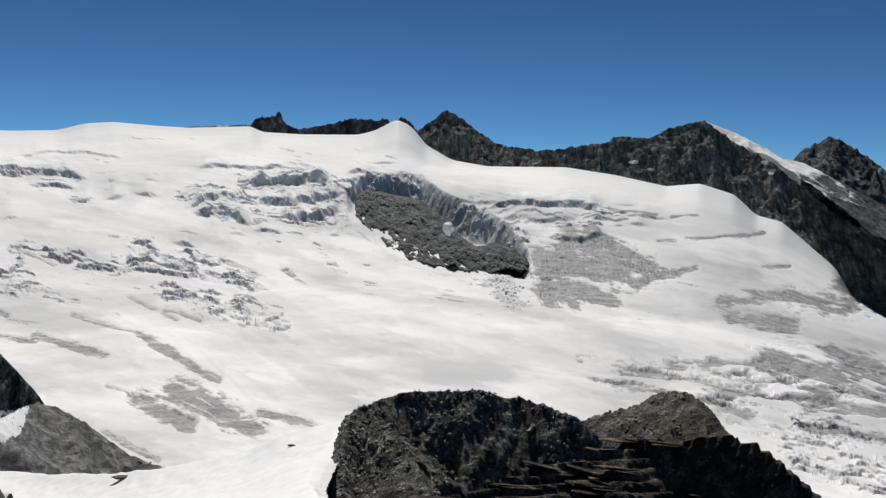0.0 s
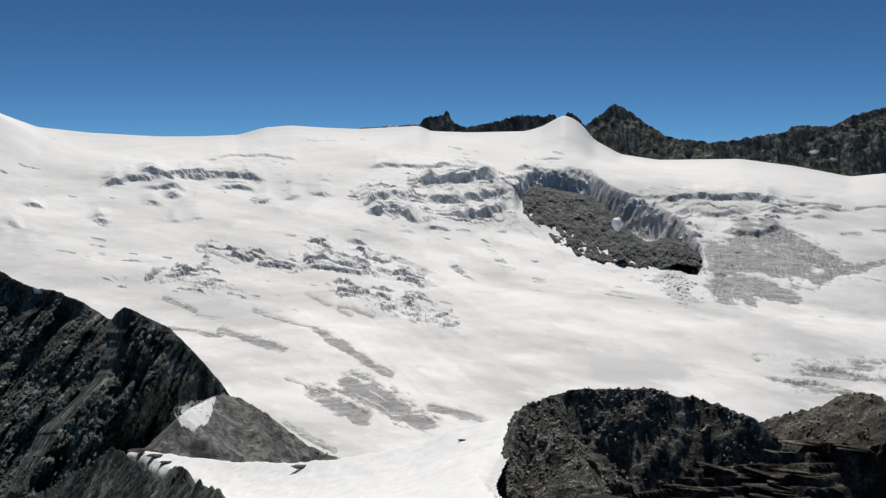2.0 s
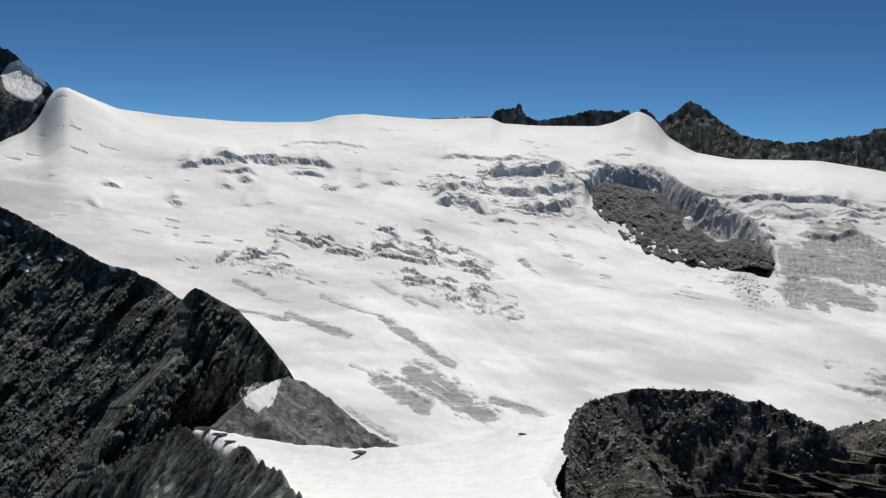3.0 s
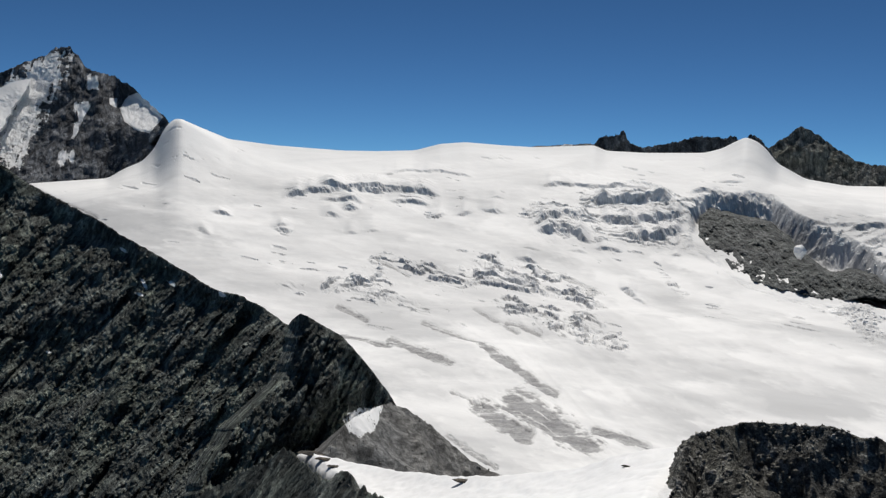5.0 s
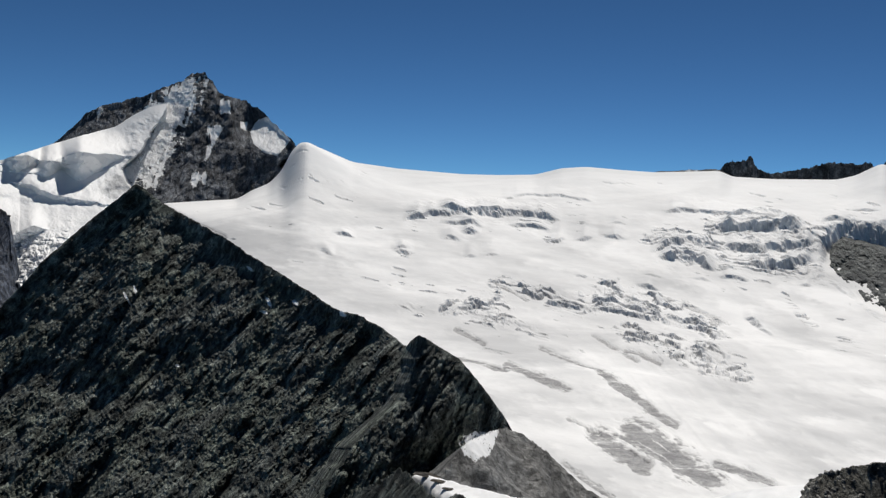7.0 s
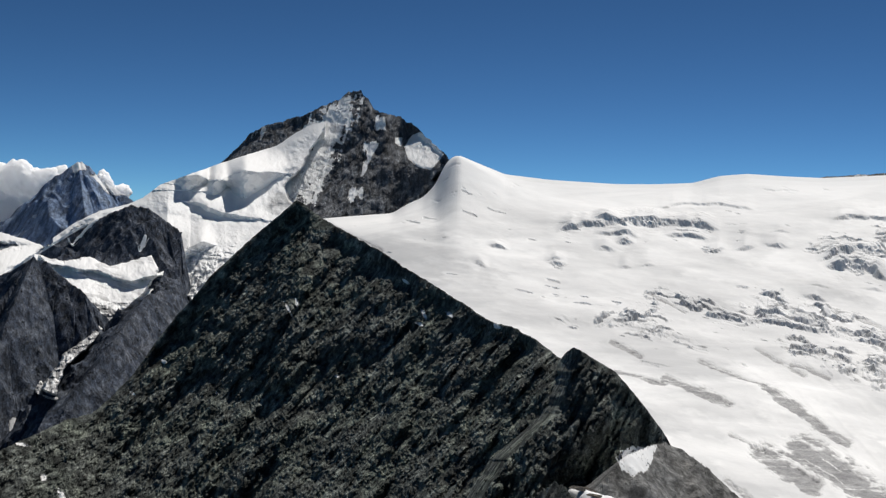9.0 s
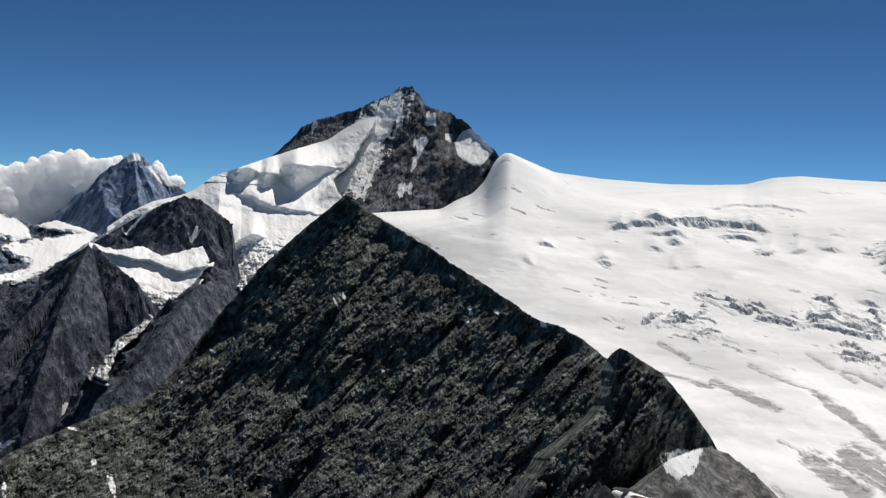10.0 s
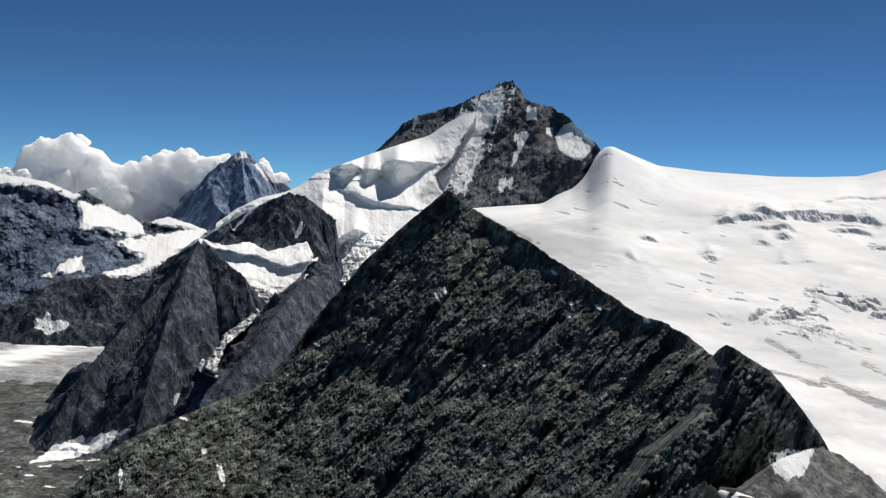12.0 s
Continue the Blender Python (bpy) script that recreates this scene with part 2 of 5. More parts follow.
ground = sheet("ground", gx + 0.1, gy + 0.1, gz + EYE, ground_mat, snow=0.30 * fbm(gx / 90 + 9, gy / 90, 5) + 0.22)
tagged(ground, "grey-green scree and moraine of the valley floor with old snow patches", "ground", kind="structure")

# ---- glacier ----
SKY_AZ = (-34, -28.4, -26.4, -25.3, -22.0, -20.4, -19, -16.8, -14.6, -11.3, -7.9, -2.7, -0.2, 1.6, 2.3, 2.84, 3.59, 4.14, 5.06, 6.17, 9.96, 12.6, 13.4, 17.5, 19.6, 22.1, 23.8, 25.5, 28, 30.5, 34.9, 38, 39.7, 41.1, 41.6, 42.15, 42.7, 43.5, 44.6, 45.6, 47.2, 52, 54, 56)
SKY_EL = (-9, -7.0, -5.7, -4.0, -1.2, -0.8, 0.5, 1.2, 1.0, 1.7, 2.2, 2.2, 2.6, 3.6, 4.5, 4.95, 5.25, 5.0, 4.5, 4.2, 4.15, 4.25, 4.6, 4.4, 4.48, 4.63, 4.48, 4.0, 3.88, 3.85, 4.05, 4.36, 5.0, 5.55, 5.5, 4.9, 3.6, 2.7, 2.2, 1.55, 1.4, 0.9, -3, -7)
BROAD_AZ = (-34, -28, -20, -10, 0, 15, 30, 42, 50, 56)
BROAD_EL = (-9, -6, -0.5, 2.2, 3.6, 4.4, 3.8, 3.6, 1.4, -3)
RISE = (0, 0.19, 0.31, 0.445, 0.58, 0.71, 0.81, 0.91, 1.0)
REACH = (600, 800, 1000, 1300, 1700, 2000, 2300, 2600, 3000)


def eased(v, xs, ys, width):
    """Interpolation with rounded corners."""
    ds = np.linspace(-width, width, 9)
    return sum(np.interp(v + d, xs, ys) * (1 - abs(d) / (width * 1.25)) for d in ds) / sum(1 - abs(d) / (width * 1.25) for d in ds)


AZ = np.linspace(-34, 56, 1150)[:, None]
S = np.concatenate([np.linspace(0, 1, 660), np.linspace(1.003, 1.05, 8)])[None]
TOP_FINE, TOP_BROAD = eased(AZ, SKY_AZ, SKY_EL, 0.35), eased(AZ, BROAD_AZ, BROAD_EL, 7.0)
s1 = np.minimum(S, 1)
TOP = TOP_BROAD + (TOP_FINE - TOP_BROAD) * step(0.91, 1.0, s1)
top = -20 + s1 * (TOP + 20)
R0 = eased(S, RISE, REACH, 0.04) + 380 * np.maximum(S - 1, 0) / 0.05 + 0 * AZ
Z0 = np.tan(np.radians(lift(AZ, top))) * R0 - 300 * np.maximum(S - 1, 0) / 0.05
X0, Y0 = -np.sin(np.radians(bearing(AZ))) * R0, np.cos(np.radians(bearing(AZ))) * R0
calm = step(1.0, 0.95, s1)
DZ = (3.5 * fbm(X0 / 150, Y0 / 110, 4, 0.45) + 9 * fbm(X0 / 420, Y0 / 300, 3)) * calm
HUMP = eased(AZ, (36, 38, 40.2, 41.2, 41.9, 42.5), (0, 10, 40, 55, 30, 0), 0.5)
DZ = DZ + HUMP * np.exp(-((R0 - 3000) / 420) ** 2) * step(1.0, 0.97, s1)
BARE = 0.06 * fbm(X0 / 300, Y0 / 120, 5)
TILTED = top - 0.16 * AZ
RAG = fbm(AZ * 0.75, TILTED * 2.6, 5, 0.62)
RAG_FINE = fbm(AZ * 3.4 + 11, TILTED * 9.0, 4, 0.6)
WAVE = fbm(AZ * 0.55 + 4, TILTED * 1.3, 3, 0.5)
RIPPLE = fbm(X0 / 10, Y0 / 26, 4, 0.6, True)
VEINS = step(0.55, 0.8, fbm((X0 * 0.8 + Y0 * 0.6) / 90, (Y0 * 0.8 - X0 * 0.6) / 14, 4, 0.6, True))
# soft flow bands that sweep down into the basin, and the dirt that they carry
SWEEP = top - 0.028 * np.maximum(AZ, -6) * np.abs(AZ)
FLOW = fbm(SWEEP * 0.8, AZ * 0.05 + 3, 3, 0.5)
DZ = DZ + 3.0 * FLOW * step(-18, -12, top) * step(-5.0, -8.0, top) * step(22, 14, AZ)
DIRT = np.clip(0.52 + 0.85 * fbm(AZ * 0.16 + 0.3 * RAG, TILTED * 0.75, 5, 0.55) + 0.45 * fbm(SWEEP * 0.7, AZ * 0.06, 4, 0.5) * step(18, 12, AZ) + 0.35 * RAG * step(-0.2, 0.3, WAVE), 0, 1) * step(1.0, 0.86, s1)
MARKS = step(0.42, 0.58, fbm(AZ / 1.3 + 31, TILTED / 0.16, 3, 0.5)) * step(0.10, 0.36, fbm(AZ / 2.6 + 9, top / 1.3, 3)) * step(-9, -7, top) * calm
BARE = np.maximum(BARE, 0.50 * MARKS)
DZ = DZ - 3.0 * MARKS


def zone(az0, el0, az1, el1, wide, soft=0.6, k=slice(None)):
    """How far a place of the glacier lies within a ragged band from one spot to the other, 0 to 1."""
    dx, dy = az1 - az0, el1 - el0
    a, e = AZ[k], top[k]
    t = np.clip(((a - az0) * dx + (e - el0) * dy) / (dx * dx + dy * dy), 0, 1)
    d = np.hypot((a - az0 - t * dx) * 0.8, e - el0 - t * dy) / wide
    d = d + 0.75 * RAG[k] + 0.25 * RAG_FINE[k]
    return 1 - step(1.1 - soft, 1.25, d)


def span(az0, az1, wide):
    """The columns of the grid that a band can touch."""
    lo, hi = min(az0, az1) - 3.0 * wide, max(az0, az1) + 3.0 * wide
    return slice(int(np.searchsorted(AZ[:, 0], lo)), int(np.searchsorted(AZ[:, 0], hi)))


def cliff(line, face, back):
    """An ice wall below a line of azimuths and elevations: it stands face degrees high and its top falls off backwards."""
    azs, els = [p[0] for p in line], [p[1] for p in line]
    lo, hi = azs[0], azs[-1]
    k = span(lo, hi, 0.3)
    a = AZ[k]
    reach = min(0.9, 0.5 * (hi - lo))
    end = step(lo - 0.25, lo + reach, a) * step(hi + 0.25, hi - reach, a)
    v = top[k] - np.interp(a, azs, els) + face * 0.75 + face * (0.75 * RAG[k] + 0.08 * RAG_FINE[k]) + 0.14 * WAVE[k]
    tall = np.radians(face) * R0[k] * end * (0.75 + 0.7 * value_noise(a * 1.9 + lo, 0 * a + lo)) * 0.72
    w = 0.06 + 0.38 * face
    up = step(-w, 0.0, v)
    DZ[k] += tall * (up * (1 - step(0, back, v)) - 0.25 * step(-5 * w, -w, v) * (1 - up))
    BARE[k] = np.maximum(BARE[k], step(0.15, 0.5, end) * (0.34 + 0.35 * RAG[k] + 0.15 * RAG_FINE[k]) * step(-1.25 * w, -0.8 * w, v) * step(0.05, -0.05, v))


def icefall(line, wide, tall, period, tilt):
    """Broken ice along a line: short walls, one above the other, that pinch out sideways and are cut into blocks."""
    azs, els = [p[0] for p in line], [p[1] for p in line]
    lo, hi = azs[0], azs[-1]
    k = span(lo, hi, wide + 0.3)
    a, e = AZ[k], top[k]
    side = np.maximum(np.maximum(lo - a, a - hi), 0) * 0.8
    d = np.hypot(np.abs(e - np.interp(a, azs, els)), side) / (1.25 * wide) + 0.8 * RAG[k] + 0.25 * RAG_FINE[k]
    w = 1 - step(0.75, 1.25, d)
    q = (e - tilt * a) / period + 1.1 * WAVE[k] + 0.75 * RAG[k] + 0.4 * fbm(a * 1.6 + lo, e * 3.0, 3, 0.5)
    number = np.floor(q)
    p = q - number
    amp = np.clip(1.9 * value_noise(a / (2.6 * period + 0.35) + 17.3 * number, number * 3.1 + 0 * a) - 0.35, 0, 1.2)
    cut = step(0.22, 0.40, value_noise(a / (1.3 * period) + 7.7 * number, 0.5 + 5.3 * number + 0.3 * p))
    wall = step(0.0, 0.30, p) * (1 - step(0.36, 1.0, p))
    DZ[k] += 0.8 * w * tall * amp * (0.3 + 0.7 * cut) * (wall - 0.15) + 0.05 * w * tall * RAG_FINE[k]
    BARE[k] = np.maximum(BARE[k], w * step(0.1, 0.5, amp) * (0.20 + 0.30 * step(0.34, 0.20, p) + 0.3 * RAG_FINE[k]))


def bare(az0, el0, az1, el1, wide, ice=0.85):
    """A patch where the snow has melted off the grey ice, drawn out in streaks along the band."""
    k = span(az0, az1, wide)
    w = zone(az0, el0, az1, el1, wide * 1.45, 0.95, k)
    n = math.hypot(az1 - az0, el1 - el0)
    c, s = (az1 - az0) / n, (el1 - el0) / n
    u, v = (AZ[k] - az0) * c + (top[k] - el0) * s, (top[k] - el0) * c - (AZ[k] - az0) * s
    lines = fbm(u / 1.8 + az0 + 0.8 * v, v / (0.06 + 0.16 * wide) + 0.5 * WAVE[k], 5, 0.6)
    w = w * step(-0.80, 0.0, lines + 0.9 * (w - 0.6))
    DZ[k] += w * 1.2 * RIPPLE[k] - 2.0 * w
    BARE[k] = np.maximum(BARE[k], w * ice * (1 - 0.6 * VEINS[k]) * (1.05 + 0.6 * lines))


def streaks(az0, el0, az1, el1, wide, ice=0.85):
    """Long narrow crevasses side by side, drawn out along the band."""
    k = span(az0, az1, wide)
    w = zone(az0, el0, az1, el1, wide * 1.9, 0.8, k)
    lines = fbm((AZ[k] + 40) / 3.0 + 0.3 * RAG[k], (top[k] - (AZ[k] - az0) * (el1 - el0) / (az1 - az0)) / 0.42 + 0.35 * RAG[k], 4, 0.55)
    cut = w * step(-0.12, 0.12, lines)
    DZ[k] -= cut * 3.5
    BARE[k] = np.maximum(BARE[k], cut * ice)


cliff(((30.33, 1.44), (32.46, 1.37), (34.27, 0.94)), 0.31, 1.2)
cliff(((23.74, 1.38), (26.34, 1.65), (28.89, 1.58), (31.92, 1.66)), 0.37, 1.2)
cliff(((28.83, 0.47), (29.98, 0.59), (31.76, 0.56)), 0.23, 1.2)
cliff(((29.20, 0.18), (30.42, 0.04)), 0.29, 1.2)
cliff(((30.29, -0.51), (31.78, -0.46)), 0.20, 1.2)
cliff(((24.31, 0.56), (25.61, 0.83), (27.26, 0.69)), 0.26, 1.2)
cliff(((21.48, 2.43), (23.73, 2.81), (25.59, 2.88), (27.61, 2.61)), 0.11, 1.2)
cliff(((23.31, -0.01), (24.32, -0.15)), 0.14, 1.2)
cliff(((21.31, 0.17), (22.71, -0.05)), 0.17, 1.2)
cliff(((19.22, 0.12), (20.93, 0.28)), 0.17, 1.2)
cliff(((19.22, 0.95), (20.36, 0.88)), 0.09, 1.2)
cliff(((13.54, -0.06), (15.39, 0.14), (17.46, -0.35)), 0.37, 1.2)
cliff(((13.38, -1.21), (15.00, -0.90), (17.12, -0.81)), 0.46, 1.2)
cliff(((9.23, 1.89), (12.31, 2.02), (15.00, 2.26), (16.92, 2.16)), 0.17, 1.2)
cliff(((7.88, 1.20), (11.15, 1.45), (13.65, 1.08)), 0.57, 1.2)
cliff(((7.11, 0.44), (10.38, -0.08), (13.00, 0.09)), 0.40, 1.2)
cliff(((7.10, -0.55), (9.21, -1.00), (11.34, -0.92)), 0.40, 1.2)
cliff(((5.01, 1.79), (6.16, 1.87), (7.11, 1.65)), 0.20, 1.2)
cliff(((16.74, -2.94), (18.47, -2.89)), 0.26, 1.2)
cliff(((13.46, -2.43), (15.01, -2.27)), 0.11, 1.2)
cliff(((16.55, -2.34), (18.08, -2.25)), 0.11, 1.2)
cliff(((11.14, -2.10), (13.27, -1.98)), 0.20, 1.2)
cliff(((10.13, -5.13), (11.33, -4.63)), 0.23, 1.2)
cliff(((9.50, -5.67), (10.44, -5.28)), 0.14, 1.2)
cliff(((7.28, -2.31), (8.05, -2.31)), 0.11, 1.2)
cliff(((3.49, 2.42), (5.40, 2.55)), 0.11, 1.2)
cliff(((-3.64, -0.29), (-1.42, 0.02), (0.45, 0.48)), 0.17, 1.2)
cliff(((-10.42, -0.31), (-8.67, -0.08), (-5.82, -0.22), (-2.90, -0.36)), 0.34, 1.2)
cliff(((-8.69, -1.10), (-6.20, -1.25), (-3.65, -0.96)), 0.23, 1.2)
cliff(((-10.80, -2.04), (-8.71, -2.42), (-6.58, -2.29)), 0.23, 1.2)
cliff(((-14.83, -0.81), (-11.80, -0.67)), 0.17, 1.2)
cliff(((-13.51, -1.38), (-12.16, -1.24)), 0.14, 1.2)
cliff(((-12.80, 0.01), (-11.10, -0.02)), 0.09, 1.2)
cliff(((-11.13, -1.10), (-9.39, -1.18)), 0.23, 1.2)
cliff(((29.29, -1.56), (30.02, -1.58)), 0.11, 1.2)
cliff(((33.73, -1.53), (34.94, -1.44)), 0.17, 1.2)
cliff(((37.69, -0.60), (38.99, -0.43)), 0.20, 0.6)
cliff(((39.04, -1.80), (39.99, -1.61)), 0.14, 0.6)
cliff(((33.90, -1.35), (34.98, -1.32)), 0.14, 0.6)
cliff(((27.71, -1.42), (28.68, -1.42)), 0.11, 0.6)
cliff(((-2.04, -4.33), (-1.48, -4.41), (-0.54, -4.23)), 0.11, 0.6)
icefall(((17.32, -4.77), (20.39, -4.43), (23.42, -4.30), (25.29, -4.08), (27.50, -3.55)), 0.51, 10, 0.40, 0.16)
icefall(((13.46, -5.57), (14.23, -5.18), (17.32, -4.20), (20.38, -3.78)), 0.63, 10, 0.46, 0.22)
icefall(((12.68, -7.49), (15.01, -7.09), (17.33, -6.68), (19.25, -6.19)), 0.46, 9, 0.34, 0.22)
icefall(((11.51, -8.64), (14.23, -8.05), (16.17, -7.64)), 0.46, 7, 0.31, 0.25)
icefall(((27.51, -4.22), (28.25, -4.76), (29.71, -5.28), (31.15, -5.39)), 0.34, 9, 0.34, -0.20)
icefall(((27.90, -6.22), (29.36, -6.11)), 0.17, 5, 0.23, 0.10)
icefall(((24.38, -6.99), (25.31, -6.59), (26.61, -6.19)), 0.23, 6, 0.26, 0.20)
icefall(((32.75, -5.56), (34.32, -5.21)), 0.20, 5, 0.23, 0.10)
icefall(((21.92, -5.46), (23.80, -5.05)), 0.14, 4, 0.20, 0.15)
icefall(((13.46, -0.60), (17.31, -0.01)), 0.51, 7, 0.26, 0.05)
icefall(((7.30, 0.51), (13.08, 0.92)), 0.74, 7, 0.29, 0.05)
icefall(((7.29, -1.58), (12.69, -1.18)), 0.40, 6, 0.23, 0.10)
icefall(((7.46, -4.83), (8.82, -3.30)), 0.29, 4, 0.20, 0.20)
icefall(((-11.13, -1.21), (-6.56, -1.59), (-3.28, -1.22)), 0.63, 7, 0.26, 0.00)
icefall(((-4.59, -2.89), (-2.56, -1.78), (0.07, -0.65)), 0.63, 14, 0.40, 0.30)
icefall(((-28.84, -16.84), (-24.16, -15.64)), 1.14, 5, 0.34, 0.10)
icefall(((-27.80, -13.89), (-23.74, -13.58)), 0.51, 6, 0.31, 0.05)
icefall(((27.54, -5.54), (28.84, -4.81)), 0.63, 8, 0.40, 0.10)
bare(30.45, -6.66, 28.47, -7.54, 0.14, 0.80)
bare(26.83, -9.08, 22.71, -10.53, 0.26, 0.80)
bare(24.58, -7.85, 20.42, -9.27, 0.17, 0.80)
bare(20.42, -9.46, 15.40, -12.20, 0.26, 0.85)
bare(20.63, -13.02, 17.35, -14.59, 0.46, 0.85)
bare(18.12, -12.71, 13.06, -15.03, 0.74, 0.95)
bare(12.67, -14.11, 9.15, -14.86, 0.26, 0.85)
bare(22.75, -14.79, 19.30, -16.75, 0.17, 0.70)
bare(30.12, -8.58, 26.83, -9.45, 0.14, 0.70)
bare(18.87, -7.60, 16.56, -8.21, 0.14, 0.70)
bare(21.17, -6.80, 18.11, -8.19, 0.11, 0.60)
bare(22.54, -12.21, 20.44, -12.84, 0.11, 0.70)
bare(-7.32, -3.97, -12.23, -4.62, 0.97, 0.95)
bare(-6.24, -3.62, -7.37, -6.55, 0.57, 0.90)
bare(-7.71, -5.44, -10.90, -6.27, 0.63, 0.95)
bare(-9.76, -2.30, -14.59, -4.56, 0.46, 0.95)
bare(-12.59, -5.33, -15.58, -4.54, 0.26, 0.85)
bare(-7.67, -3.23, -11.16, -2.83, 0.40, 0.85)
bare(-8.37, -2.68, -13.59, -4.41, 0.69, 0.90)
bare(-13.59, -4.77, -16.55, -4.24, 0.23, 0.85)
bare(-6.46, -5.83, -8.80, -6.69, 0.46, 0.90)
bare(-19.29, -7.39, -22.81, -7.58, 0.51, 0.90)
bare(-18.53, -6.33, -22.05, -5.81, 0.40, 0.90)
bare(-22.74, -5.78, -26.16, -6.33, 0.57, 0.90)
bare(-25.77, -4.93, -28.12, -6.22, 0.51, 0.90)
bare(-16.04, -2.33, -20.86, -1.92, 0.17, 0.85)
bare(-20.93, -4.04, -22.50, -4.05, 0.14, 0.80)
bare(-10.98, -0.55, -13.97, -0.80, 0.14, 0.85)
bare(-14.21, -2.52, -15.31, -2.50, 0.11, 0.80)
bare(-15.08, -0.86, -16.71, -0.76, 0.11, 0.80)
bare(-25.26, -9.04, -28.29, -10.05, 0.51, 0.90)
bare(-25.70, -11.65, -28.62, -11.75, 0.40, 0.90)
bare(-24.09, -13.90, -28.71, -13.97, 0.40, 0.85)
bare(27.87, -3.47, 25.67, -4.64, 0.11, 0.70)
bare(15.01, -4.22, 12.30, -5.20, 0.11, 0.60)
streaks(-9.37, -10.48, -15.78, -11.06, 0.20, 0.85)
streaks(-10.54, -11.30, -20.53, -12.05, 0.46, 0.85)
streaks(-15.76, -10.32, -23.62, -10.75, 0.34, 0.85)
streaks(-19.44, -11.76, -25.70, -11.65, 0.46, 0.85)
streaks(-11.71, -12.18, -18.76, -12.71, 0.29, 0.85)
streaks(-22.21, -10.13, -28.60, -11.40, 0.74, 0.90)
streaks(-23.02, -12.93, -28.68, -13.12, 0.74, 0.85)
streaks(-18.78, -13.25, -23.76, -14.28, 0.46, 0.70)
bare(50.9, 1.35, 46.3, -1.05, 0.10, 0.80)

# the hollow under the ice cliff, where the rock shows
HOLE = ((6.98, -1.7), (7.05, 0.0), (6.54, 1.2), (5.58, 1.75), (3.5, 1.75), (1.6, 1.45), (0.64, 0.7), (-0.5, 0.02), (-1.8, -0.55), (-3.1, -1.0), (-4.0, -1.4), (-4.95, -2.5), (-5.7, -4.0), (-5.9, -5.4), (-4.1, -5.2), (-1.9, -5.5), (1.2, -4.9), (3.1, -4.4), (4.6, -3.4), (6.0, -2.2))
hole = inside(AZ + 0.30 * RAG, top + 0.30 * RAG + 0.05 * RAG_FINE, list(HOLE))
BACK = step(-1.5, 2.0, top - (-2.4 + 0.42 * AZ))
WALL = step(-0.03, 0.55, hole + 0.12 * RAG)
DZ = DZ * (1 - 0.75 * WALL) - (6 + 62 * BACK) * WALL + 7 * RAG * step(-0.1, 0.05, hole) * step(0.5, 0.2, hole)
BARE = np.maximum(BARE, 0.36 * step(0.0, 0.06, hole) * step(1.0, 0.7, hole) * BACK * (1 + 0.9 * RAG))
rubble = zone(-3.6, -5.4, -4.6, -7.0, 0.9)
DZ = DZ + rubble * 5 * RAG_FINE
ICE_Z = Z0 + DZ + EYE
SEEN = charted(AZ, np.maximum.accumulate(np.degrees(np.arctan((ICE_Z - EYE) / R0)), axis=1))


def on_ice(az, el):
    """The place of the glacier that is seen from the summit at that azimuth and elevation."""
    i = min(int(np.searchsorted(AZ[:, 0], az)), AZ.shape[0] - 1)
    j = min(int(np.searchsorted(SEEN[i], el)), SEEN.shape[1] - 10)
    return float(X0[i, j]), float(Y0[i, j]), float(ICE_Z[i, j])


glacier = sheet("glacier", X0, Y0, ICE_Z, glacier_mat, ice=np.maximum(BARE, 0.40 * rubble), dirt=DIRT)
tagged(glacier, "wide white glacier with grey crevasses and bare ice", "glacier", kind="structure")

# the rock island rises out of the hollow towards the foot of the ice cliff
ISLAND = ((6.35, -1.2), (6.25, 0.0), (5.57, 0.5), (4.8, 0.35), (3.5, -0.02), (1.95, -0.3), (1.0, -1.05), (0.24, -1.8), (-0.5, -2.5), (-1.3, -3.1), (-2.0, -3.4), (-3.3, -3.15), (-4.6, -3.4), (-5.7, -4.1), (-5.8, -4.9), (-4.1, -4.7), (-3.3, -5.0), (-1.9, -5.1), (-0.5, -4.8), (1.2, -4.5), (3.0, -4.05), (4.0, -3.5), (5.0, -2.6), (5.8, -1.85))
ia, ie = np.meshgrid(np.linspace(-7, 7.5, 300), np.linspace(-5.8, 1.2, 200), indexing="ij")
depth = inside(ia + 0.18 * fbm(ia * 1.5, ie * 2, 4), ie + 0.12 * fbm(ia * 2 + 9, ie * 3, 4), list(ISLAND))
ir = eased((ie + 20) / (20 + np.interp(ia, BROAD_AZ, BROAD_EL)), RISE, REACH, 0.04) + 20 + 26 * fbm(ia * 1.1 + 3, ie * 1.6, 7, 0.64) + 16 * fbm((ia + ie) * 0.8, (ia - ie) * 1.6, 7, 0.62, True) + 110 * step(0.10, -0.16, depth)
ix, iy = -np.sin(np.radians(bearing(ia))) * ir, np.cos(np.radians(bearing(ia))) * ir
iz = EYE + np.tan(np.radians(lift(ia, ie))) * ir
island = sheet("rock_island", ix, iy, iz, island_mat, keep=depth > -0.22, snow=0.34 * fbm(ia * 4, ie * 6, 5) - 0.06)
tagged(island, "dark bare rock island under a blue-grey ice cliff", "rock face")


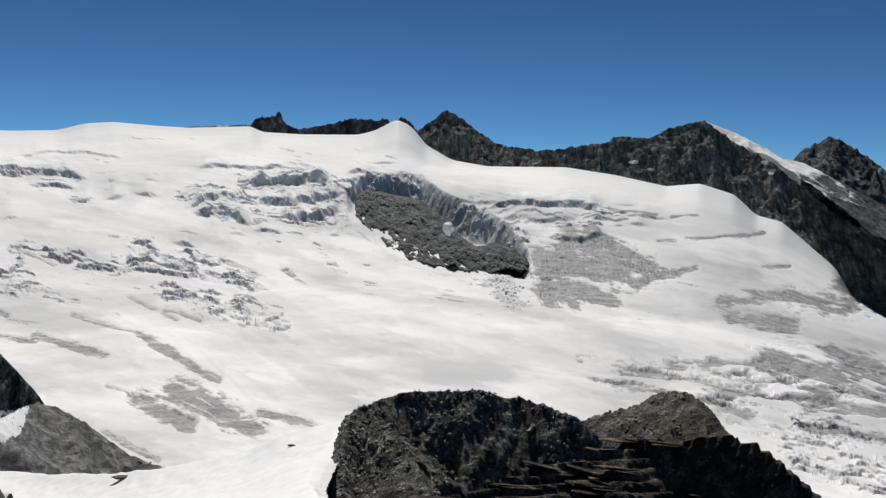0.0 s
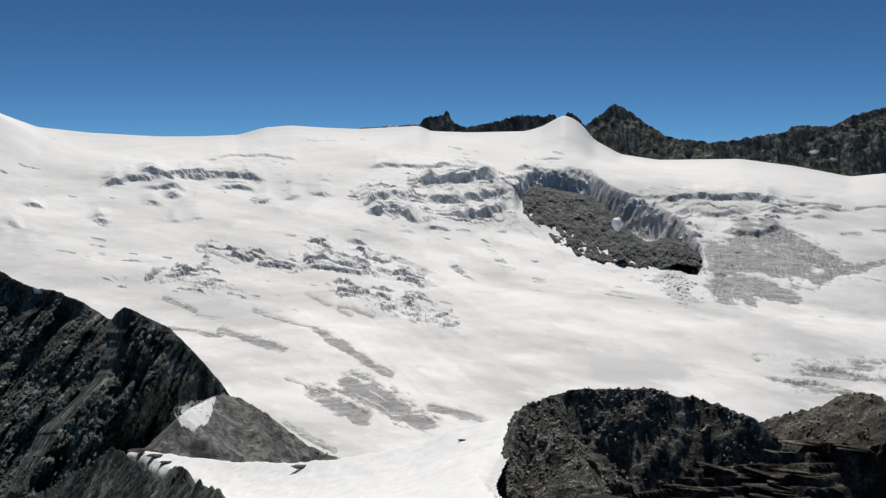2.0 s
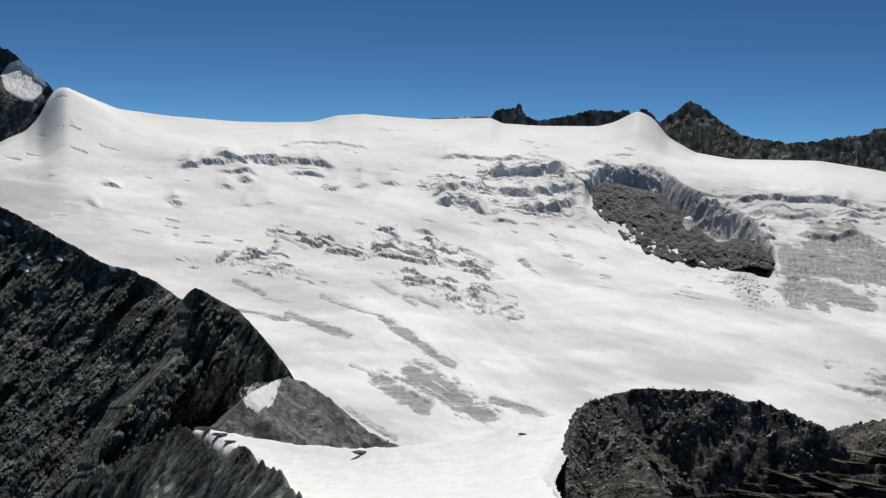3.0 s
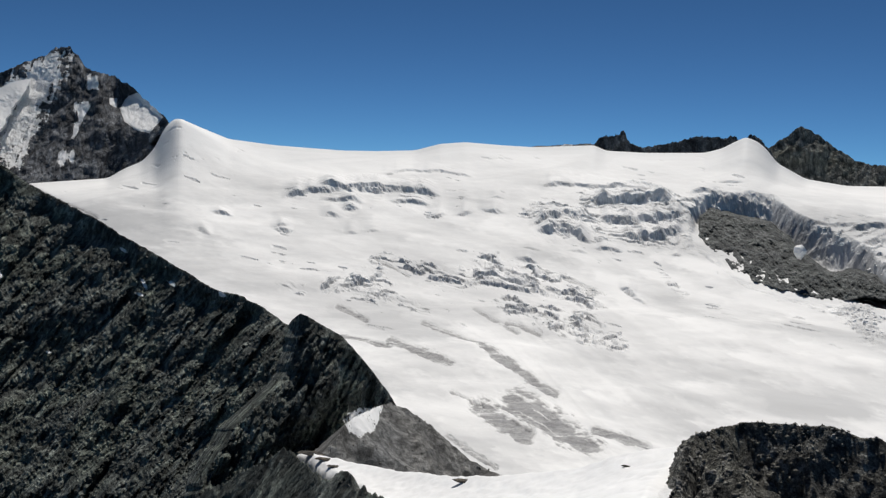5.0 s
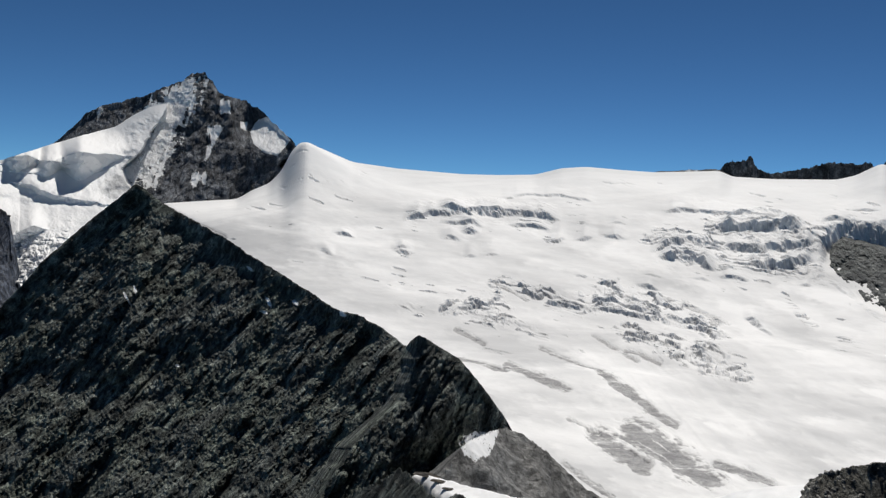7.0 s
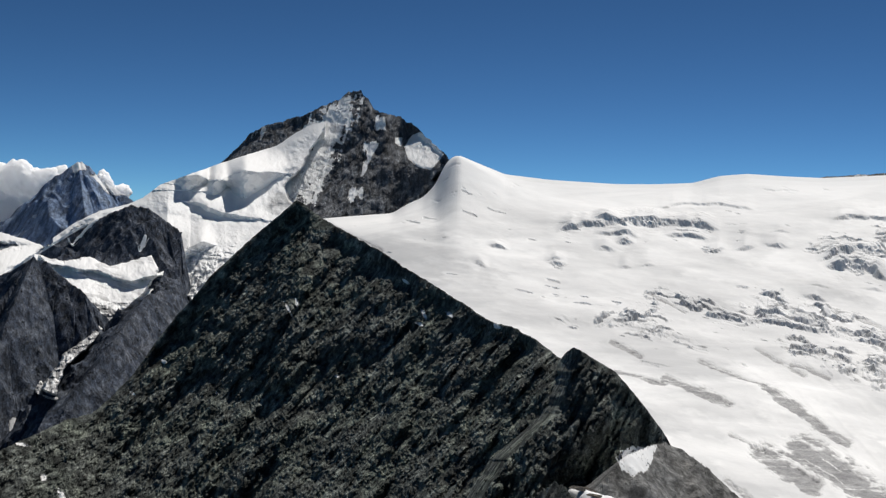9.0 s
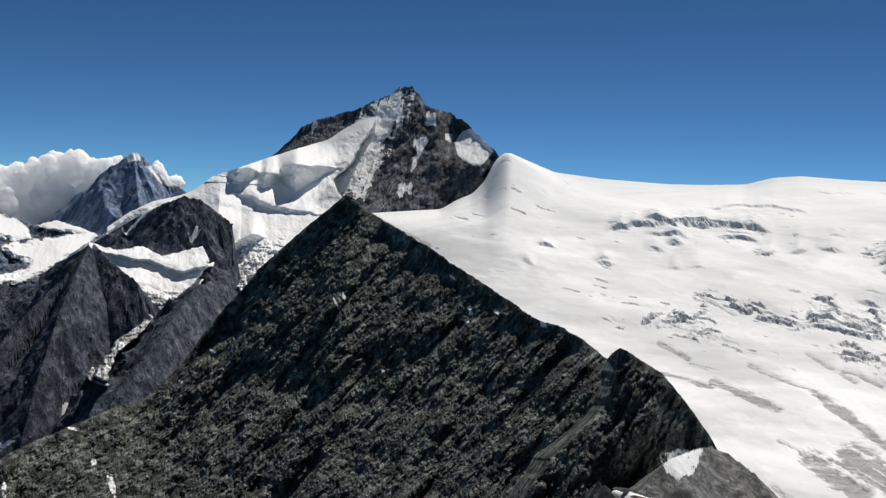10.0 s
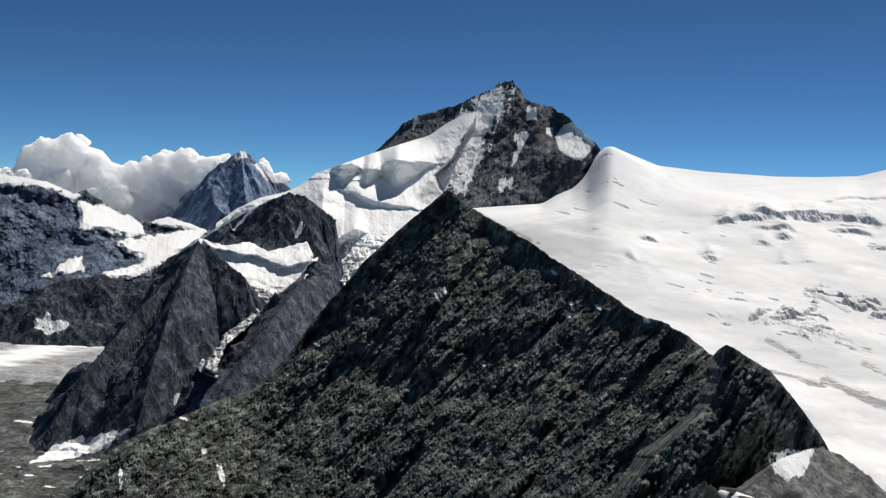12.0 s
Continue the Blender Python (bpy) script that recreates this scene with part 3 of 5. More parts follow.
# ---- mountains ----
def mountain(name, label, lines, sector, material, rough, scale, snow=None, floor=-430, spikes=0.0, grain=(1.0, 0.0, 0.0, 1.0), category="mountain", parent=None, beds=None, trim=None, side=-1, **more):
    x, y, az, r = polar(*sector)
    height = height_of(lines, floor, rough, scale, spikes, grain, beds)
    if trim:
        whole = height

        def height(x, y):
            return whole(x, y) - trim[1] * np.maximum(side * (np.arctan2(-x, y) - radians(bearing(trim[0]))), 0) * np.hypot(x, y)

    z = height(x, y)
    el = charted(az, np.degrees(np.arctan2(z - EYE, r)))
    s = snow(x, y, z, az, el, r) if snow else np.full(x.shape, -0.3)
    ob = sheet(name, x, y, z, material, snow=s, **more)
    if parent:
        ob.parent = parent
        if label:
            ob["label"] = label
    else:
        tagged(ob, label, category)
    return ob, height


def patch(az, el, points, rough=0.0, sharp=1.8):
    """Snow lying within an outline of azimuths and elevations, with a ragged edge."""
    return np.clip(0.5 + sharp * (inside(az, el, list(points)) + rough), 0, 1.1)


def blot(az, el, a0, e0, wide, high, lean=0.0):
    c, s = math.cos(radians(lean)), math.sin(radians(lean))
    u, v = az - a0, el - e0
    return 1.3 - np.hypot((u * c + v * s) / wide, (v * c - u * s) / high) * 0.8


def snow_patch(parent, height, az, el, r0, r1, long, wide, turn, lift):
    """A leftover snow patch lying on a mountain: a rounded sheet that follows the rock."""
    cx, cy, r = seen_at(height, az, el, r0, r1)
    u, v = np.meshgrid(np.linspace(-1, 1, 26), np.linspace(-1, 1, 18), indexing="ij")
    a = radians(turn + az)
    px, py = u * long * 1.2, v * wide * 1.2
    x, y = cx + px * math.cos(a) - py * math.sin(a), cy + px * math.sin(a) + py * math.cos(a)
    d = np.hypot(u, v) * 1.2 + 0.45 * fbm(x / wide, y / wide, 4)
    base = height(x, y)
    for k in range(8):
        base = (base + np.roll(base, 1, 0) + np.roll(base, -1, 0) + np.roll(base, 1, 1) + np.roll(base, -1, 1)) / 5
    z = base + lift * (1.4 - 3.0 * step(0.55, 1.15, d))
    ob = sheet("snow_patch", x, y, z, patch_mat, smooth=True, ice=0 * x)
    ob.parent = parent
    ob["label"] = "dirty white leftover snow patch"
    return ob


patch_mat = snow_material("patch_snow", 3.0, (1.0, 0.5, 0.0, 2.0))


def teeth_snow(x, y, z, az, el, r):
    return 0.45 * fbm(x / 40, y / 40, 4) + 0.1


mountain("rock_teeth", "dark jagged rock teeth along a snowy glacier skyline",
         [(((13.5, 4.5, 3060), (13.05, 5.2, 3050), (12.4, 5.3, 3045), (11.75, 5.4, 3040), (11.5, 5.7, 3040), (11.25, 5.0, 3040), (10.2, 4.5, 3040), (7.9, 5.0, 3040), (6.6, 5.3, 3040), (5.3, 5.25, 3040), (4.2, 5.3, 3060)), 2.2, 2.2),
          (((3.3, 5.5, 3090), (2.7, 5.1, 3090), (2.1, 4.5, 3090)), 2.0, 2.0)],
         (1.5, 14, 220, 2960, 3150, 70), far_mat, 10, 40, teeth_snow, spikes=9)
mountain("bare_crest", "bare grey rubble strip along the glacier skyline", [(((17.6, 4.45, 3030), (15.5, 4.62, 3025), (13.6, 4.72, 3020), (12.8, 4.4, 3020)), 1.2, 0.9)],
         (12, 18.5, 120, 2960, 3120, 40), moraine_mat, 5, 30, lambda x, y, z, az, el, r: 0.36 + 0.5 * fbm(x / 20, y / 60, 4), category="rubble", spikes=2)


def right_snow(x, y, z, az, el, r):
    s = 0.4 * fbm(x / 90, y / 90, 5) + 0.02
    rag = 0.35 * fbm(x / 18, y / 18, 4)
    for a, e, wide, high in ((-12.4, 2.6, 0.3, 0.12), (-11.2, 2.8, 0.15, 0.08), (-20.8, 2.6, 0.3, 0.14), (-21.2, 1.9, 0.25, 0.14), (-13.6, 2.1, 0.2, 0.1)):
        s = np.maximum(s, 1.0 - 0.5 * np.hypot((az - a) / wide, (el - e) / high) + rag)
    return np.where(az < -19, np.maximum(s, blot(az, el, -19.0, 4.9, 2.2, 0.28, -28) - 0.3), s)


rock_pyramid, rock_pyramid_height = mountain("rock_pyramid", "dark pyramid-shaped rock summit with a long rocky ridge over the glacier",
         [(((2.4, 3.6, 3120), (1.95, 4.75, 3150), (0.24, 6.0, 3180), (-0.92, 5.25, 3170), (-2.1, 4.45, 3140), (-3.26, 3.75, 3110), (-5.8, 3.3, 3080), (-7.9, 3.5, 3085), (-10.85, 3.9, 3130), (-11.05, 4.25, 3135), (-13.4, 4.2, 3170), (-14.7, 4.8, 3190), (-16.87, 5.3, 3230), (-18.9, 4.0, 3225),
            (-21.4, 2.5, 3190), (-23.2, 1.1, 3165), (-25.3, -0.8, 3140), (-28.3, -3.2, 3100), (-34, -8, 3050)), 1.5, 1.35)],
         (-32, 3.2, 460, 2800, 3300, 190), pyramid_mat, 34, 90, right_snow, spikes=6)


def slope_snow(x, y, z, az, el, r):
    return 0.85 + 0.5 * fbm(x / 60, y / 60, 5) - 0.10 * np.maximum(-21.5 - az, 0)


bx, by, ba, br = polar(-36, -16.5, 240, 2950, 3500, 130)
FLANK = height_of([(((-16.9, 5.3, 3330), (-18.9, 4.5, 3330), (-20.7, 3.6, 3330), (-21.7, 2.95, 3330), (-23.1, 2.6, 3330), (-24.9, 0.9, 3330), (-26.6, -0.6, 3330), (-28.2, -1.8, 3330), (-34, -6, 3330)), 1.0, 0.55)], -430, 8, 60, 1.0)
bz = FLANK(bx, by)
flank = sheet("snow_flank", bx, by, bz, far_mat, keep=br > np.clip(3245 - 45 * np.maximum(-21 - ba, 0), 2960, 4000), snow=slope_snow(bx, by, bz, ba, 0, br))
tagged(flank, "snow-covered back slope of the rocky ridge turning to scree", "snow slope")


def far_snow(x, y, z, az, el, r):
    return 0.5 * fbm(x / 150, y / 150, 5) + 0.08


mountain("far_peak", "distant dark rock peak with snow gullies",
         [(((-22.3, 1.5, 3700), (-23.1, 2.7, 3700), (-23.8, 3.5, 3700), (-24.7, 4.3, 3700), (-25.8, 3.8, 3700), (-26.8, 2.95, 3680), (-28.0, 2.2, 3650), (-34, 0.5, 3600)), 0.9, 0.9)],
         (-36, -22, 160, 3400, 3900, 80), far_mat, 40, 110, far_snow, spikes=10)


def relief(az, el, parts):
    """Sum of noises over the chart: (depth in metres, azimuth step, elevation step, lean, octaves, ridged)."""
    u, total = az, 0
    for n, (deep, da, de, lean, octaves, ridged) in enumerate(parts):
        total = total + deep * fbm((u + lean * el) / da + 5.3 * n, (el - 0.3 * lean * u) / de + 2.1 * n, octaves, 0.55, ridged)
    return total


FRONT = {}


def face(name, label, sky, base, r_base, r_sky, columns, rows, parts, material, snow, behind=500, ragged=0.08, category="mountain", parent=None, outline=None, shape=None, calm=0.0, push=220):
    """A mountain by its front: from its foot (base) to its skyline, both lines on the chart, leaning back from r_base to r_sky, with relief; then its back, falling away."""
    az = np.linspace(sky[0][0], sky[-1][0], columns)[:, None]
    hi = np.interp(az, [p[0] for p in sky], [p[1] for p in sky])
    lo = np.interp(az, [p[0] for p in base], [p[1] for p in base])
    s = np.linspace(0, 1, rows)[None]
    smooth = eased(az, [p[0] for p in sky], [p[1] for p in sky], 1.2)
    jag = ragged * fbm(az * 3.1, 0 * az + 3, 4, 0.65)
    el = lo + (hi - lo) * s + jag * step(0.9, 1.0, s)
    hi = hi + jag
    near, far = eased(az, *r_base, 2.0), eased(az, *r_sky, 2.0)
    r = near + (far - near) * (el - lo) / (smooth - lo) + relief(az + 0 * s, el, parts) * step(1.0, 0.93, s) * (1 - calm * np.clip(snow(az + 0 * s, el), 0, 1))
    keep = None
    if shape:
        r = r + shape(az + 0 * s, el)
    if outline:
        depth = inside(az + 0 * s + 0.10 * fbm(az * 3, el * 3, 4), el + 0.10 * fbm(az * 3 + 8, el * 3, 4), list(outline))
        r = r + push * step(0.05, -0.10, depth)
        keep = np.concatenate([depth > -0.4, np.repeat(depth[:, -1:] > -0.4, 14, 1)], 1)
    back = np.linspace(0.02, 1, 14)[None]
    r = np.concatenate([r, r[:, -1:] + behind * back], 1)
    z = np.concatenate([EYE + np.tan(np.radians(lift(az, el))) * r[:, :rows], EYE + np.tan(np.radians(lift(az, hi))) * r[:, rows - 1:rows] - 1.1 * behind * back], 1)
    a = np.radians(bearing(az))
    full = np.concatenate([el, hi - 0 * back], 1)
    cover = snow(az + 0 * full, full)
    ob = sheet(name, -np.sin(a) * r, np.cos(a) * r, z, material, keep=keep, snow=cover, ice=1 - cover)
    FRONT[ob.name] = (columns, rows)
    if parent:
        ob.parent = parent
        ob["label"] = label
        return ob
    return tagged(ob, label, category)


def main_snow(az, el):
    ragged = fbm(az * 1.6, el * 1.6, 5, 0.6)
    down = fbm(az / 0.30 + 0.35 * el, el / 0.9 + az, 5, 0.65)
    s = 0.10 + 0.32 * fbm(az * 1.1, el * 1.3, 6, 0.6) + 0.10 * fbm(az * 7, el * 4, 3)
    # the snow-plastered rib below the summit, broken by rock steps
    s = np.maximum(s, patch(az, el, ((49.2, 9.0), (48.35, 9.2), (48.6, 8.0), (49.2, 6.6), (49.9, 5.2), (50.6, 3.7), (51.0, 2.4), (53.6, 2.2), (52.4, 3.9), (51.6, 5.5), (51.5, 7.0), (50.3, 8.3)), 1.0 * down + 0.18 + 0.7 * fbm(az * 2.5, el * 6, 4, 0.6), 0.8))
    s = np.maximum(s, patch(az, el, ((47.75, 6.3), (46.6, 6.3), (46.9, 5.4), (47.4, 4.4), (47.8, 3.6), (48.0, 3.9), (47.6, 5.2)), 0.45 * down - 0.05))
    s = np.maximum(s, patch(az, el, ((46.95, 8.0), (46.2, 8.0), (46.2, 7.1), (46.9, 7.1)), 0.35 * down, 2.5))
    s = np.maximum(s, patch(az, el, ((45.6, 6.7), (45.15, 6.6), (45.1, 6.1), (45.6, 6.2)), 0.2 * down, 2.5))
    s = np.maximum(s, patch(az, el, ((49.0, 3.2), (47.6, 3.4), (47.6, 2.4), (48.6, 2.3)), 0.6 * down - 0.1, 1.2))
    # dusting on the shadowed shoulder behind the snow arm
    s = np.maximum(s, 0.46 + 0.5 * down - 0.25 * np.abs(az - 54.6))
    return np.maximum(s, patch(az, el, ((44.45, 6.9), (43.76, 7.02), (42.77, 6.22), (42.2, 5.6), (43.06, 4.5), (43.83, 4.65), (44.62, 5.2), (44.95, 6.05)), 0.10 * ragged, 4.0))


def main_shape(az, el):
    """The shelf that holds the snow patch leans back."""
    return 120 * step(4.4, 7.0, el) * step(41.7, 42.6, az) * step(46.4, 45.0, az)


MAIN_SKY = ((41.5, 4.6), (42.05, 5.6), (43.36, 6.65), (44.36, 7.56), (45.33, 8.02), (46.68, 8.28), (47.2, 8.7), (47.48, 9.1), (47.97, 9.62), (48.85, 9.55), (49.4, 9.09), (50.91, 8.4), (52.03, 7.8), (54.12, 7.26), (55.25, 6.64), (56.16, 5.55), (56.5, 5.3), (57.0, 4.7), (58.5, 3.4))
ROCK_FOOT = ((41.0, 4.4), (41.95, 4.95), (43.0, 3.85), (42.1, 3.25), (42.15, 2.45), (44.65, 2.2), (45.6, 1.5), (47.2, 1.45), (59.5, -1), (59.5, 12), (41.0, 12))
main_peak = face("main_peak", "high dark rock peak with a snow-plastered face", MAIN_SKY, ((41, 0.8), (60, 0.5)), ((41, 43, 46, 50, 58), (2925, 2960, 2950, 2960, 3200)), ((41, 42, 43.5, 45, 48.5, 58), (3000, 3030, 3090, 3230, 3500, 3720)), 430, 250,
                 ((46, 3.2, 6.0, 0.55, 4, True), (14, 1.0, 2.0, 0.5, 5, True), (9, 0.40, 0.45, 0.2, 5, False)), peak_mat, main_snow, outline=ROCK_FOOT, ragged=0.16, calm=0.35, push=60, shape=main_shape)


# the snowy arm, broken by ice cliffs, and the tongue that hangs from it: azimuths, the foot and the edge of each cliff
ARM_SKY = ((50.2, 7.6), (51.4, 7.25), (52.4, 6.65), (53.5, 5.85), (55.75, 5.07), (57.65, 4.35), (59.5, 3.6), (61.0, 3.0), (62.1, 2.1), (63.05, 1.65), (64.7, 1.2), (66.2, 0.4), (67.5, -0.6))
ARM_EDGE = ((50.0, 9), (50.4, 6.9), (51.3, 5.6), (51.7, 4.6), (53.0, 3.2), (52.0, 1.0), (52, -7), (58.2, -7), (59.0, -4.4), (59.5, -3.9), (59.85, -2.4), (59.7, -1.2), (60, -0.2), (61, 0.4), (63, 0.8), (69, -1.8), (69, 9))
CLIFFS = (((52.9, 53.6, 54.6, 55.6, 56.6, 57.1), (3.9, 3.5, 2.7, 2.2, 3.0, 3.4), (4.0, 4.1, 4.05, 4.1, 3.7, 3.45)),
          ((57.9, 58.4, 59.4, 60.0), (3.3, 2.9, 2.7, 3.0), (3.3, 3.75, 3.6, 3.05)),
          ((56.6, 57.0, 57.6, 58.0), (3.1, 2.7, 2.4, 2.6), (3.1, 3.5, 3.3, 2.65)),
          ((53.6, 55.0, 57.0, 58.5, 59.8), (0.85, 0.75, 1.0, 1.55, 2.0), (0.85, 1.0, 1.3, 1.9, 2.0)),
          ((57.4, 58.2, 59.2, 59.9), (-0.9, -1.3, -1.9, -2.0), (-0.9, -0.6, -1.2, -2.0)))


def arm_shape(az, el):
    """Where a cliff stands the snow rises upright instead of leaning back."""
    out = 0
    wob = 0.16 * fbm(az * 1.3, el * 1.3, 4)
    for azs, feet, edges in CLIFFS:
        low, high = eased(az, azs, feet, 0.3) + wob, eased(az, azs, edges, 0.3) + 0.5 * wob
        tall = np.maximum(high - low, 0)
        out = out - 135 * np.clip(el - low, 0, tall) + 135 * tall * step(0.0, 1.6, el - high)
    return out + 30 * step(-0.6, -2.2, el) * fbm(az * 2.2 + 0.6 * el, el * 2.4, 4, 0.6, True)


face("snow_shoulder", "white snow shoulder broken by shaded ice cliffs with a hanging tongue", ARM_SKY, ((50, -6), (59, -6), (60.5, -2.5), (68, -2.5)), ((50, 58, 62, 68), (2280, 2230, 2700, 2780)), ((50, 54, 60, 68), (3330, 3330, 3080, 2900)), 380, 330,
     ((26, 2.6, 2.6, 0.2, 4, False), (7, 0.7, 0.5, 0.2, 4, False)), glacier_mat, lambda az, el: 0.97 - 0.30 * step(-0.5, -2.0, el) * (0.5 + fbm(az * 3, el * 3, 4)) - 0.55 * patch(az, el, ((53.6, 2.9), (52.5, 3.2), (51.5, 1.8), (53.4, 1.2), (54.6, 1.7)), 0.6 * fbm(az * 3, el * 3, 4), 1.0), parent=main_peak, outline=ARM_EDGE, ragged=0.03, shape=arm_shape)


def horn_snow(x, y, z, az, el, r):
    return np.maximum(0.4 * fbm(x / 100, y / 60, 5) + 0.05, np.maximum(patch(az, el, ((65.3, 3.4), (64.5, 3.6), (62.9, 2.2), (64.0, 2.2)), 0.4 * fbm(x / 60, y / 60, 4)), patch(az, el, ((66.6, 4.4), (65.7, 4.4), (65.5, 3.6), (66.4, 3.5)), 0.45 * fbm(x / 30, y / 30, 4))))


mountain("horn_peak", "distant horn-shaped summit tinted blue-grey by painted haze, dusted with snow",
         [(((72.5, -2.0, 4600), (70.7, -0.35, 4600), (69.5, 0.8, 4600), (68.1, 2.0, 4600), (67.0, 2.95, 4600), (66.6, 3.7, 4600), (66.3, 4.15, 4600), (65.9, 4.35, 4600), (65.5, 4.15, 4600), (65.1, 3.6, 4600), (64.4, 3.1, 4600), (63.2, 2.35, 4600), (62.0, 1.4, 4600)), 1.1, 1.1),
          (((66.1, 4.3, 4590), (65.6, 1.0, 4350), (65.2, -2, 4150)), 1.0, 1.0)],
         (60, 74, 220, 4000, 4800, 110), hazed_horn_mat, 60, 200, horn_snow, spikes=6)


def hump_snow(x, y, z, az, el, r):
    s = 0.3 * fbm(x / 90, y / 90, 5)
    return np.maximum(s, step(0.35, 0.05, np.interp(az, (59, 61, 63.4, 66.3, 70), (0.2, 1.3, 1.7, -0.1, -2.6)) - el) * step(64.2, 64.8, az) * 0.9)


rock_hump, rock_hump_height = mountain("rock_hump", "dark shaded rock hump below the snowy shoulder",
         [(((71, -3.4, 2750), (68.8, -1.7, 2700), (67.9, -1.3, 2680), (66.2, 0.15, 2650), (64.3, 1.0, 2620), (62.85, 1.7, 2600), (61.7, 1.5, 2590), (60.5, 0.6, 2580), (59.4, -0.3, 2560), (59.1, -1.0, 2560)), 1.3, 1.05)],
         (57.5, 71.5, 240, 2200, 2850, 150), navy_haze_mat, 44, 120, hump_snow, spikes=5, trim=(59.6, 4.0))

SMALL_EDGE = ((68.2, -1.8), (66.8, -2.15), (65.3, -1.75), (64.0, -2.4), (61.5, -1.6), (61.0, -2.6), (61.8, -4.0), (63.0, -5.1), (64.0, -5.9), (65.1, -7.4), (66.5, -8.6), (67.2, -10.4), (67.95, -10.1), (66.6, -7.9), (65.1, -6.7), (64.8, -5.2), (65.8, -4.1), (67.1, -3.0))


def small_shape(az, el):
    """A step of ice below the upper shelf, and the broken tongue."""
    line = np.interp(az, (61, 63, 64.5, 66, 68), (-2.9, -3.3, -2.7, -2.5, -2.1)) + 0.15 * fbm(az * 2, el, 3)
    return -60 * step(-0.25, 0.0, el - line) * step(1.2, 0.2, el - line) + 26 * step(-4.3, -5.3, el) * fbm(az * 2.6, el * 2.6, 4, 0.6, True)


face("small_glacier", "small white glacier with a broken grey ice tongue", ((60.3, -1.4), (61.5, -1.45), (64.0, -2.25), (65.3, -1.6), (66.8, -2.0), (68.6, -1.6)), ((60, -11.5), (70, -11.5)), ((60, 70), (1450, 1450)), ((60, 70), (2440, 2460)), 240, 240,
     ((16, 1.6, 1.3, 0.3, 4, False), (6, 0.5, 0.4, 0.0, 4, False)), glacier_mat, lambda az, el: 0.93 - 0.70 * step(-4.0, -5.5, el) * (0.75 + fbm(az * 4, el * 4, 4)) - 0.40 * step(0.15, 0.4, fbm(az * 0.9 + 3, (el - 0.3 * az) * 4, 3)), category="glacier", outline=SMALL_EDGE, ragged=0.05, shape=small_shape)


def spur_snow(x, y, z, az, el, r):
    rag = 0.5 * fbm(x / 30, y / 30, 5)
    s = 0.3 * fbm(x / 70, y / 70, 5)
    foot = patch(az, el, ((78.5, -15.8), (76.9, -14.8), (75.5, -14.1), (75.0, -14.7), (73.7, -13.9), (72.5, -14.1), (73.8, -15.0), (75.2, -15.4), (76.7, -15.9)), rag, 2.5)
    return np.maximum(np.maximum(s, foot), patch(az, el, ((69.6, -11.9), (69.0, -12.0), (69.2, -12.9), (69.7, -12.6)), rag))


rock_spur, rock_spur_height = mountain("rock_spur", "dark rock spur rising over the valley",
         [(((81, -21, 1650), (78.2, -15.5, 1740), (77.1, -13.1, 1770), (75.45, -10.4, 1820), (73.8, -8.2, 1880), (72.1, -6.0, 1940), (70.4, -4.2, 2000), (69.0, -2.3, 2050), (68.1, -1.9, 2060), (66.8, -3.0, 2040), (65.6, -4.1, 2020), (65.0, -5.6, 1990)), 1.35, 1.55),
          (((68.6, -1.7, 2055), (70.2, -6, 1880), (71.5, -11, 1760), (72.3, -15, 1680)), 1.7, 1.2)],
         (63, 83, 300, 1350, 2150, 200), navy_haze_mat, 44, 120, spur_snow, spikes=4, floor=-440)
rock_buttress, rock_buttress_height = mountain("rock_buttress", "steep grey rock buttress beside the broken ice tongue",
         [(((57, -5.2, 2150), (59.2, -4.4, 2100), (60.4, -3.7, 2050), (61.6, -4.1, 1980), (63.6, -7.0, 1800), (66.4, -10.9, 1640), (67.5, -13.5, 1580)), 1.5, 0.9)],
         (55, 71, 220, 1200, 2200, 160), navy_haze_mat, 34, 100, None, spikes=3)


SHELVES = (((76.2, 0.5), (74.6, 0.4), (73.1, -0.2), (72.3, -0.9), (72.0, -1.5), (73.0, -1.7), (74.8, -1.3), (76.1, -1.2)),
           ((73.7, -2.0), (72.3, -1.6), (70.4, -1.2), (68.4, -1.0), (68.2, -1.8), (69.9, -2.9), (71.4, -3.9), (73.0, -4.6), (74.5, -4.4), (74.6, -3.9), (73.2, -3.7), (72.0, -3.1), (73.0, -2.8), (73.5, -2.4)),
           ((88, 2.6), (81.3, 1.9), (79.0, 2.3), (77.6, 2.2), (76.1, 0.9), (76.4, 0.5), (77.8, 1.3), (79.0, 1.4), (81.3, 1.1), (88, 1.4)),
           ((72.8, 0.3), (71.0, -0.1), (69.2, -0.5), (68.0, -1.2), (71.0, -1.0), (72.0, -0.6)),
           ((78.2, -4.3), (76.7, -4.1), (75.8, -3.9), (75.9, -3.1), (76.8, -3.3), (77.7, -4.1)))


def massif_snow(az, el):
    rag = 0.35 * fbm(az * 1.3, el * 1.6, 5, 0.6)
    s = 0.10 + 0.50 * fbm(az * 1.6, el * 2.2 - 0.5 * az, 5, 0.6)
    for outline in SHELVES:
        s = np.maximum(s, patch(az, el, outline, rag))
    return s


